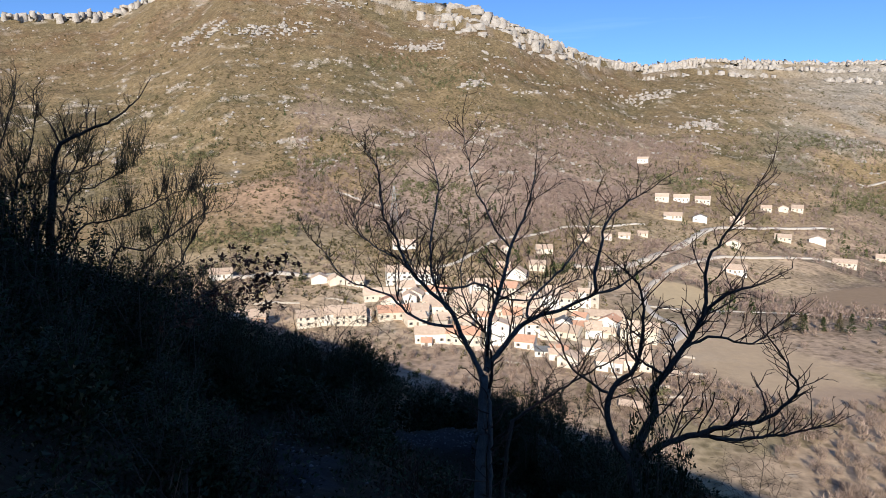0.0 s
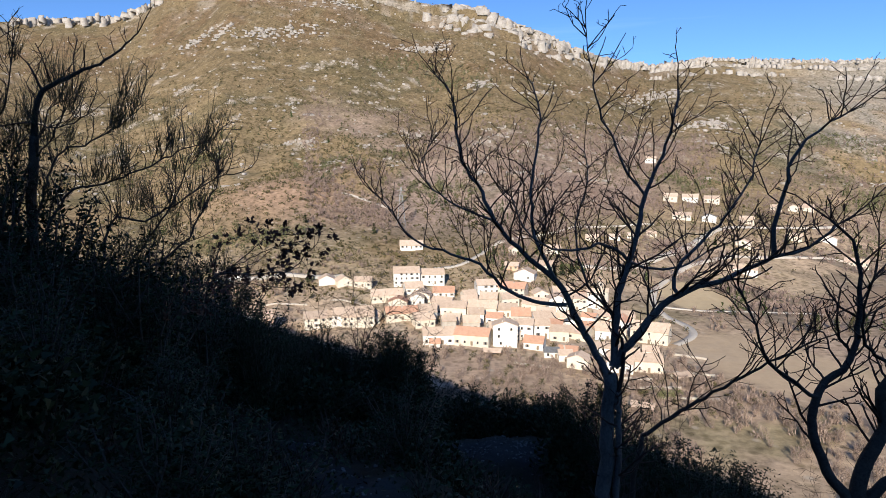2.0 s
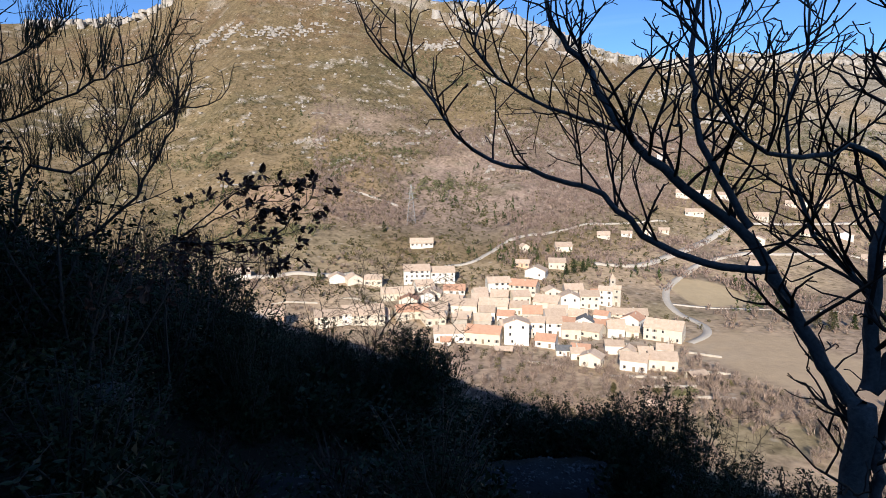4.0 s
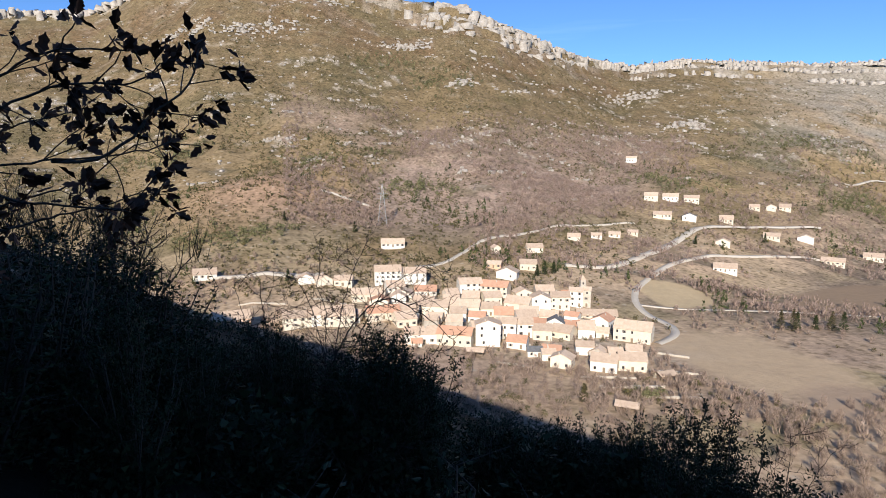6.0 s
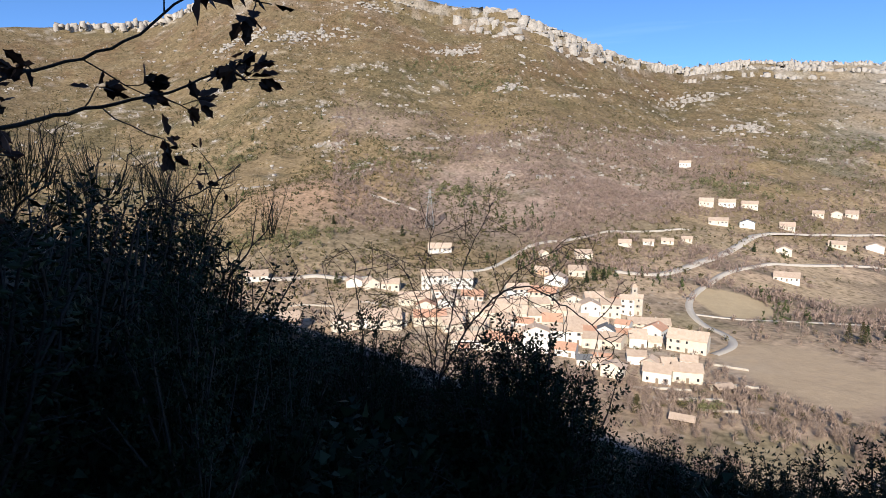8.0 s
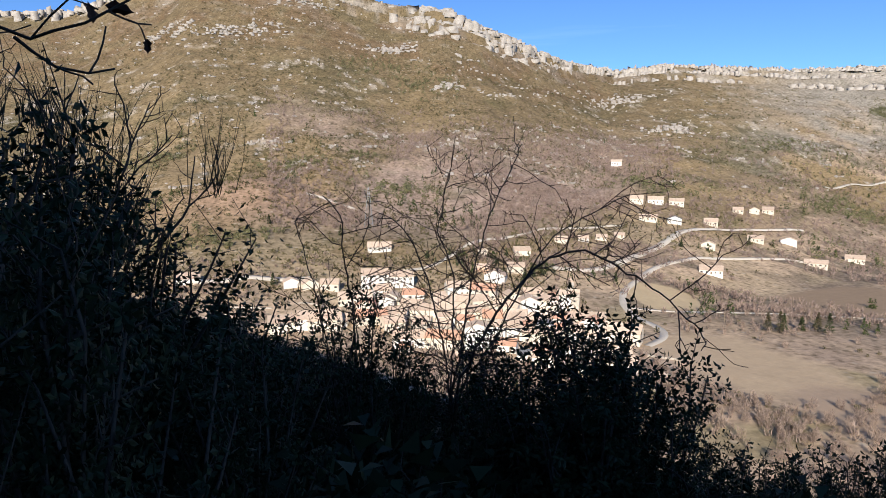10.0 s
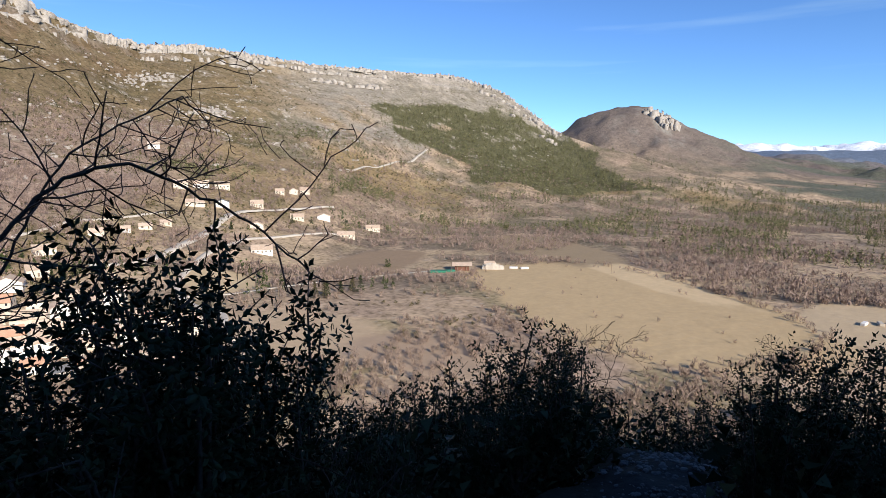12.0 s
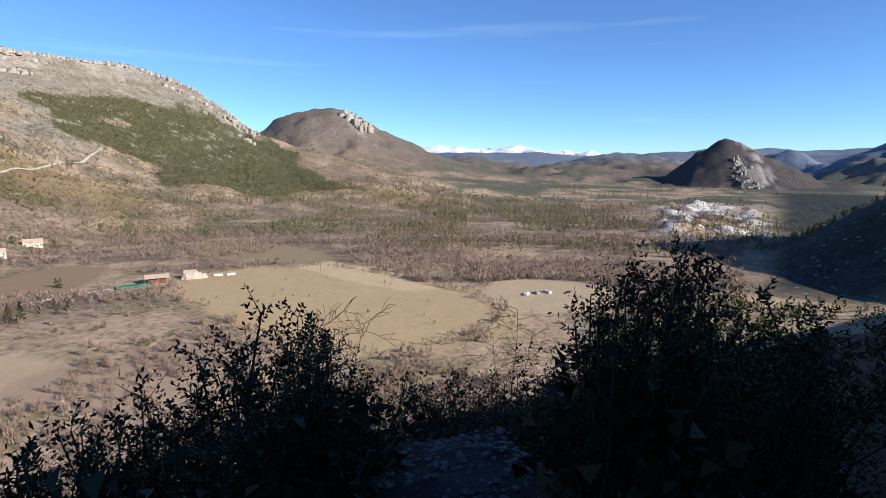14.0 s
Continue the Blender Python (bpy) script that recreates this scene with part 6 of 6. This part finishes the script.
# box shrubs: four grown shapes, then copies
def box_shape(seed, leaves, size):
    """Stems and glossy small leaves of a box shrub one metre tall."""
    rnd = random.Random(seed)
    wood, tips = Wood(), []
    shoots = 24
    for i in range(shoots):
        a = 6.283 * i / shoots + rnd.uniform(-0.3, 0.3)
        lean = rnd.uniform(0.03, 0.42)
        h = rnd.uniform(0.55, 1.0) * (1 - 0.5 * lean)
        pts = [Vector((rnd.gauss(0, 0.03), rnd.gauss(0, 0.03), -0.08))]
        for s in (0.35, 0.7, 1.0):
            pts.append(Vector((math.cos(a) * lean * s + rnd.gauss(0, 0.025), math.sin(a) * lean * s + rnd.gauss(0, 0.025), h * s)))
        line = smooth_line(pts, 0.05)
        wood.tube(line[::5] + [line[-1]], 0.011, 0.003, 3)
        n = len(line)
        for j in range(n // 5, n):
            for _ in range(2):
                d = (line[min(j + 1, n - 1)] - line[j - 1]).normalized()
                side = d.orthogonal()
                side.rotate(Matrix.Rotation(rnd.uniform(0, 6.283), 3, d))
                L = rnd.uniform(0.07, 0.19)
                q = line[j] + (d * 0.8 + side).normalized() * L
                if rnd.random() < 0.25:
                    wood.tube([line[j], q], 0.0022, 0.0012, 3)
                tips.append((line[j].copy(), q))
        tips.append((line[-3].copy(), line[-1].copy()))
    v, f = [], []
    per = max(3, leaves // len(tips))
    for a, b in tips:
        ax = (b - a).normalized()
        for i in range(per):
            t = 0.15 + 0.85 * i / per
            side = ax.orthogonal()
            side.rotate(Matrix.Rotation(i * 1.57 + rnd.uniform(-0.5, 0.5), 3, ax))
            d = (ax * 0.6 + side).normalized()
            leaf_mesh(v, f, a.lerp(b, t), Vector((d.x, d.y, d.z * 0.6)).normalized(), d.cross(ax).cross(d).normalized() * -1, rnd.uniform(0.8, 1.35) * size, rnd.uniform(0.20, 0.30) * size)
    top = max(p[2] for p in v)
    wood.v = [(p[0], p[1], p[2] / top) for p in wood.v]
    v = [(p[0], p[1], p[2] / top) for p in v]
    return wood.mesh("stems", BARK), mesh_from("foliage", v, f, BOX_LEAF)


BOX_FINE = [box_shape(60 + i, 7800, 0.0225) for i in range(5)]
BOX_SHAPES = [box_shape(70 + i, 2300, 0.030) for i in range(5)]
SHRUBS = []


def box_shrub(x, y, top, wide=1.0, kind=0, turn=0.0, fine=True, label="dense dark green box shrub on the slope"):
    """A box shrub whose top stands at the height top."""
    z = ground_z(x, y) - 0.03
    h = max(0.5, top - z)
    stems, leaves = (BOX_FINE if fine else BOX_SHAPES)[kind % 5]
    ob = tagged(new("box_shrub"), label, "shrub", "box shrubs")
    s = h ** 0.55 * wide
    ob.matrix_basis = pose(x, y, z, 0, 0, turn) @ Matrix.Diagonal((s, s, h, 1))
    part_mesh("branchwork", stems, ob)
    part_mesh("foliage", leaves, ob)
    SHRUBS.append((x, y))


box_shrub(-1.95, 12.45, -1.92, 1.15, 0, 20, True, "tall dark green box shrub at the bend")
box_shrub(-1.70, 12.75, -2.15, 1.1, 1, 80, True, "tall dark green box shrub at the bend")
box_shrub(-2.25, 12.75, -2.25, 1.0, 2, 140, True, "tall dark green box shrub at the bend")
box_shrub(-1.45, 12.35, -2.45, 0.9, 3, 30)
box_shrub(-1.72, 12.48, -2.02, 1.05, 4, 65, True, "tall dark green box shrub at the bend")
box_shrub(-2.12, 12.58, -2.14, 1.1, 3, 210, True, "tall dark green box shrub at the bend")
box_shrub(1.12, 2.85, 0.55, 0.42, 1, 60, True, "slender leafy box sapling below the trail")
box_shrub(-3.32, 12.95, -1.84, 0.7, 3, 50, True, "slender dark green box shrub with open tips")
box_shrub(-2.98, 13.05, -2.22, 0.8, 4, 10, True, "slender dark green box shrub with open tips")
box_shrub(-3.66, 11.55, -1.65, 0.8, 1, 200)
box_shrub(-3.80, 10.6, -1.02, 0.75, 2, 100, True, "upright dark green box shrub close to the trail")
box_shrub(-4.15, 11.1, -1.35, 0.9, 0, 250)
box_shrub(2.35, 14.10, -3.42, 1.2, 2, 0, True, "pointed dark green box shrub below the trail")
box_shrub(2.95, 13.95, -3.62, 1.1, 4, 70, True, "pointed dark green box shrub below the trail")
box_shrub(1.85, 14.05, -4.0, 1.2, 1, 160)
box_shrub(1.02, 11.20, -2.72, 0.85, 3, 10, True, "tall ragged box shrub beside the stony trail")
box_shrub(1.38, 11.0, -2.70, 0.9, 0, 120, True, "tall ragged box shrub beside the stony trail")
box_shrub(1.75, 10.75, -2.85, 1.0, 4, 220, True, "tall ragged box shrub beside the stony trail")
box_shrub(2.3, 10.3, -3.15, 1.1, 1, 40)
box_shrub(2.9, 9.9, -3.1, 1.2, 2, 90)
box_shrub(1.34, 12.85, -3.25, 0.9, 0, 300)
box_shrub(1.0, 13.1, -3.6, 1.0, 3, 33)
box_shrub(-2.3, 14.85, -2.75, 1.2, 4, 44, True, "rounded dark green box shrub lower down")
box_shrub(-1.6, 15.1, -3.3, 1.2, 1, 14)
box_shrub(0.48, 13.90, -3.73, 0.95, 1, 20, True, "low dark green box shrub below the bend")
box_shrub(0.86, 13.88, -3.70, 0.95, 2, 97, True, "low dark green box shrub below the bend")
box_shrub(1.20, 13.80, -3.77, 0.95, 3, 174, True, "low dark green box shrub below the bend")
box_shrub(2.9, 17.1, -5.75, 1.3, 2, 75)
box_shrub(2.2, 16.6, -5.6, 1.2, 0, 15)


# evergreen shrubs that crown the mound
for i, (x, y, top) in enumerate(((-5.4, 12.1, -0.9), (-5.5, 12.8, -0.95), (-5.45, 13.4, -1.1), (-4.97, 13.2, -1.2), (-4.9, 13.6, -1.65), (-4.65, 13.8, -2.1), (-4.4, 14.2, -2.45),
                                 (-4.0, 14.6, -2.85), (-3.6, 15.0, -3.15), (-7.7, 15.6, -0.75), (-7.4, 16.6, -0.9), (-3.2, 15.6, -3.4), (-6.3, 11.3, -0.4), (-6.0, 10.3, 0.0),
                                 (-5.6, 9.6, 0.1), (-6.6, 9.2, 0.7), (-5.0, 8.9, -0.1), (-6.2, 8.2, 0.6), (-5.4, 7.8, 0.2), (-4.7, 10.3, -0.7), (-4.9, 11.2, -0.75),
                                 (-6.9, 8.7, 1.72), (-6.35, 8.8, 1.45), (-5.8, 8.9, 0.95), (-5.3, 8.9, 0.55), (-4.7, 9.1, 0.28))):
    box_shrub(x, y, top, 1.35, i, i * 47, False, "dense evergreen shrub crowning the shaded mound")


for i, (x, y, top, w) in enumerate(((3.8, 13.95, -4.75, 1.1), (4.4, 13.85, -4.8, 1.3), (5.0, 13.7, -4.9, 1.3), (5.35, 13.3, -5.0, 1.3), (5.3, 12.8, -4.95, 1.3), (4.9, 12.3, -4.8, 1.2),
                                    (3.95, 11.65, -4.15, 0.9), (3.45, 11.3, -4.0, 1.0), (1.2, 14.4, -3.95, 1.0), (0.7, 14.3, -3.9, 0.9), (1.85, 14.65, -3.9, 0.9), (0.37, 14.3, -3.9, 1.0),
                                    (-0.2, 14.1, -3.65, 1.0), (-0.55, 13.4, -3.35, 0.9), (-0.1, 13.35, -3.4, 0.9), (4.2, 12.9, -5.1, 1.2), (3.2, 13.4, -4.9, 1.2))):
    box_shrub(x, y, top, w, i + 2, i * 61, i % 3 == 0, "dark evergreen shrub beyond the end of the trail")


def thorn(base, limbs, seed):
    rnd = random.Random(seed)
    ob = tagged(new("thorn_shrub"), "leafless arching thorn shrub with long bare canes", "shrub", "thorn shrubs")
    ob.location = base
    o = Vector(base)
    canes, twigs = Wood(), Wood()
    for pts, r in limbs:
        line = [p - o for p in smooth_line([o + Vector((rnd.gauss(0, 0.05), rnd.gauss(0, 0.05), -0.1))] + [Vector(p) for p in pts], 0.06, rnd, 0.006)]
        canes.tube(line, r, r * 0.3, 5)
        n = len(line)
        for i in range(n // 4, n):
            if rnd.random() < 0.8:
                d = (line[min(i + 1, n - 1)] - line[i - 1]).normalized()
                side = d.orthogonal()
                side.rotate(Matrix.Rotation(rnd.uniform(0, 6.283), 3, d))
                sprig(twigs, line[i].copy(), d * 0.4 + side, rnd.uniform(0.2, 0.6), r * 0.35, rnd, 2, 0.12, None, 1.15)
    part_mesh("branchwork", canes.mesh("branchwork", BARK), ob)
    part_mesh("crown", twigs.mesh("crown", TWIG), ob)


thorn((-2.66, 13.2, -4.05), [([(-2.66, 13.15, -2.96), (-2.54, 13.10, -2.56), (-2.31, 13.06, -2.15), (-2.09, 13.02, -1.90), (-1.87, 12.97, -1.81), (-1.64, 12.93, -1.89), (-1.32, 12.89, -2.09), (-1.06, 12.85, -2.32)], 0.016),
                             ([(-2.69, 13.35, -3.03), (-2.60, 13.40, -2.63), (-2.51, 13.45, -2.05), (-2.38, 13.50, -1.61), (-2.14, 13.55, -1.08)], 0.012),
                             ([(-2.69, 13.25, -2.99), (-2.76, 13.27, -2.44), (-2.88, 13.30, -1.98), (-3.05, 13.32, -1.67), (-3.21, 13.35, -1.58)], 0.012),
                             ([(-2.68, 13.15, -2.95), (-2.68, 13.17, -2.43), (-2.68, 13.20, -1.98), (-2.78, 13.22, -1.70), (-2.70, 13.25, -1.30)], 0.011),
                             ([(-2.63, 13.35, -3.04), (-2.34, 13.37, -2.51), (-2.10, 13.40, -2.03), (-1.87, 13.42, -1.72), (-1.38, 13.45, -1.46)], 0.012)], 71)
thorn((-3.36, 12.9, -3.5), [([(-3.38, 12.95, -2.69), (-3.35, 12.97, -2.30), (-3.41, 13.00, -1.87), (-3.43, 13.02, -1.58), (-3.55, 13.05, -1.45)], 0.012),
                            ([(-3.5, 12.9, -2.6), (-3.6, 12.9, -2.0), (-3.7, 12.9, -1.6)], 0.009)], 72)
thorn((4.0, 14.2, -6.9), [([(4.0, 14.2, -5.6), (4.05, 14.2, -4.6), (4.1, 14.3, -4.2)], 0.012), ([(4.1, 14.1, -5.5), (4.4, 14.0, -4.6), (4.6, 14.0, -4.3)], 0.010),
                          ([(3.9, 14.2, -5.4), (3.7, 14.1, -4.6), (3.6, 14.1, -4.3)], 0.009)], 73)
thorn((7.4, 12.8, -8.2), [([(7.4, 12.7, -6.5), (7.4, 12.6, -5.2), (7.4, 12.6, -4.7)], 0.012), ([(7.2, 12.8, -6.5), (7.0, 12.9, -5.3)], 0.010), ([(7.6, 12.6, -6.5), (7.8, 12.4, -5.2)], 0.010),
                          ([(7.1, 12.9, -6.5), (6.7, 13.1, -5.4)], 0.009)], 74)
thorn((-2.2, 11.9, -3.95), [([(-2.0, 11.9, -3.5), (-1.6, 11.85, -3.15), (-1.2, 11.9, -3.1)], 0.007), ([(-2.3, 11.85, -3.4), (-2.5, 11.8, -3.05), (-2.9, 11.8, -2.95)], 0.007),
                            ([(-2.1, 11.8, -3.4), (-1.9, 11.7, -3.1), (-1.5, 11.6, -3.05)], 0.006)], 75)


def slope_shrubs():
    """More box shrubs over the shaded slope, thinning with distance and clear of the trail."""
    rnd = random.Random(5)
    made = tries = 0
    while made < 80 and tries < 6000:
        tries += 1
        if made < 30:
            x, y = rnd.uniform(-6.5, -1.2), rnd.uniform(1.5, 10.5)
        elif made < 42:
            x, y = rnd.uniform(-1, 3.5), rnd.uniform(3.0, 9)
        else:
            a = radians(rnd.uniform(-55, 110))
            r = 4 + 20 * rnd.random() ** 1.1
            x, y = CX + r * math.sin(a), CY + r * math.cos(a)
        td, tz = trail_near(np.array([x]), np.array([y]))
        if td[0] < (0.85 if y < 11 else 1.15):
            continue
        if any(math.hypot(x - sx, y - sy) < 0.5 for sx, sy in SHRUBS):
            continue
        z = ground_z(x, y)
        rise = rnd.uniform(0.55, 1.2)
        if x > -1.2 and y < 9.5:
            rise = rnd.uniform(0.35, 0.7)
        if x < -2.6:
            rise *= 1.2
        box_shrub(x, y, z + rise, rnd.uniform(1.1, 1.6), rnd.randrange(5), rnd.uniform(0, 360), False)
        made += 1


slope_shrubs()


def undergrowth():
    """Low evergreen cover and litter over the shaded slope."""
    n = 4600
    a = np.radians(rng.uniform(-85, 125, n))
    r = 1.2 + 95 * rng.random(n) ** 1.3
    x, y = CX + r * np.sin(a), CY + r * np.cos(a)
    x[:900], y[:900] = rng.uniform(-7, 3, 900), rng.uniform(0.8, 9, 900)
    r = np.hypot(x - CX, y - CY)
    td, _ = trail_near(x, y)
    ok = td > np.where(y < 10.5, 0.30, 0.6)
    x, y, r = x[ok], y[ok], r[ok]
    h = rng.uniform(0.12, 0.34, len(x)) * (1 + r / 40)
    near = r < 9
    xn, yn, hn = x[near], y[near], h[near]
    clumps("undergrowth", "dark evergreen undergrowth covering the shaded slope", "undergrowth", x[~near], y[~near], h[~near], h[~near] * 1.7, BOX_LEAF, 32, 0.33, 0.38, "round")
    clumps("undergrowth", "small-leaved evergreen undergrowth beside the trail", "undergrowth", xn, yn, hn, hn * 1.7, BOX_LEAF, 56, 0.11, 0.45, "round")
    # skirts of low shoots at the foot of the box shrubs
    sx, sy = np.array([s[0] for s in SHRUBS]), np.array([s[1] for s in SHRUBS])
    sx, sy = np.repeat(sx, 3) + rng.normal(0, 0.22, 3 * len(sx)), np.repeat(sy, 3) + rng.normal(0, 0.22, 3 * len(sy))
    keep = trail_near(sx, sy)[0] > 0.75
    sx, sy = sx[keep], sy[keep]
    sh = np.where(sy > 11, rng.uniform(0.7, 1.2, len(sx)), rng.uniform(0.45, 0.8, len(sx)))
    clumps("shrub_shoots", "low leafy shoots crowding the feet of box shrubs", "undergrowth", sx, sy, sh, sh * 0.5, BOX_LEAF, 240, 0.085, 0.5, "round")
    x, y = x[::3], y[::3]
    h = rng.uniform(0.15, 0.5, len(x))
    clumps("dry_stalks", "dry grass and dead stalks on the slope", "grass", x, y, h, h * 0.5, TWIG, 26, 0.55, 0.035, "fan")


undergrowth()


# ---- stones ----
def stone_mesh(seed, squash=0.6, detail=3):
    rnd = random.Random(seed)
    bm = bmesh.new()
    bmesh.ops.create_icosphere(bm, subdivisions=detail, radius=0.5)
    off = Vector((seed * 3.1, 1.7, 0.3))
    for v in bm.verts:
        v.co *= 1 + 0.45 * noise.noise(v.co * 2.3 + off) + 0.15 * noise.noise(v.co * 6 + off)
        v.co.z *= squash
    me = bpy.data.meshes.new("stone")
    bm.to_mesh(me)
    bm.free()
    me.materials.append(STONE_GREY)
    return me


def boulder(x, y, s, seed):
    ob = tagged(new("boulder", stone_mesh(seed, 0.8)), "grey weathered boulder half sunk in the shaded slope", "boulder", "boulders")
    ob.matrix_basis = pose(x, y, ground_z(x, y) + 0.12 * s, 0, 0, seed * 40) @ Matrix.Diagonal((s, s * 0.8, s, 1))


boulder(-6.8, 15.4, 1.7, 1)
boulder(-4.3, 8.3, 1.0, 2)
boulder(-3.7, 14.6, 1.1, 3)


def trail_stones():
    rnd = random.Random(9)
    v, f = [], []
    shapes = []
    for i in range(5):
        me = stone_mesh(20 + i, 0.45, 1)
        shapes.append(([Vector(p.co) for p in me.vertices], [tuple(p.vertices) for p in me.polygons]))
        bpy.data.meshes.remove(me)
    for i in range(2300):
        k = rnd.randrange(len(TRAIL) - 1) if i % 3 == 0 else rnd.randrange(8, len(TRAIL) - 2)
        a, b = Vector(TRAIL[k]), Vector(TRAIL[k + 1])
        p = a.lerp(b, rnd.random()) + Vector((rnd.gauss(0, 0.3), rnd.gauss(0, 0.3), 0))
        s = 0.012 + 0.06 * rnd.random() ** 3
        z = ground_z(p.x, p.y)
        m = pose(p.x, p.y, z + s * 0.06, rnd.uniform(-20, 20), rnd.uniform(-20, 20), rnd.uniform(0, 360))
        sv, sf = shapes[i % 5]
        n = len(v)
        v += [tuple(m @ (q * s)) for q in sv]
        f += [tuple(n + j for j in q) for q in sf]
    tagged(new("trail_stones", mesh_from("trail_stones", v, f, STONE_GREY, smooth=False)), "loose grey stones strewn over the trail", "stones", kind="stuff")


trail_stones()
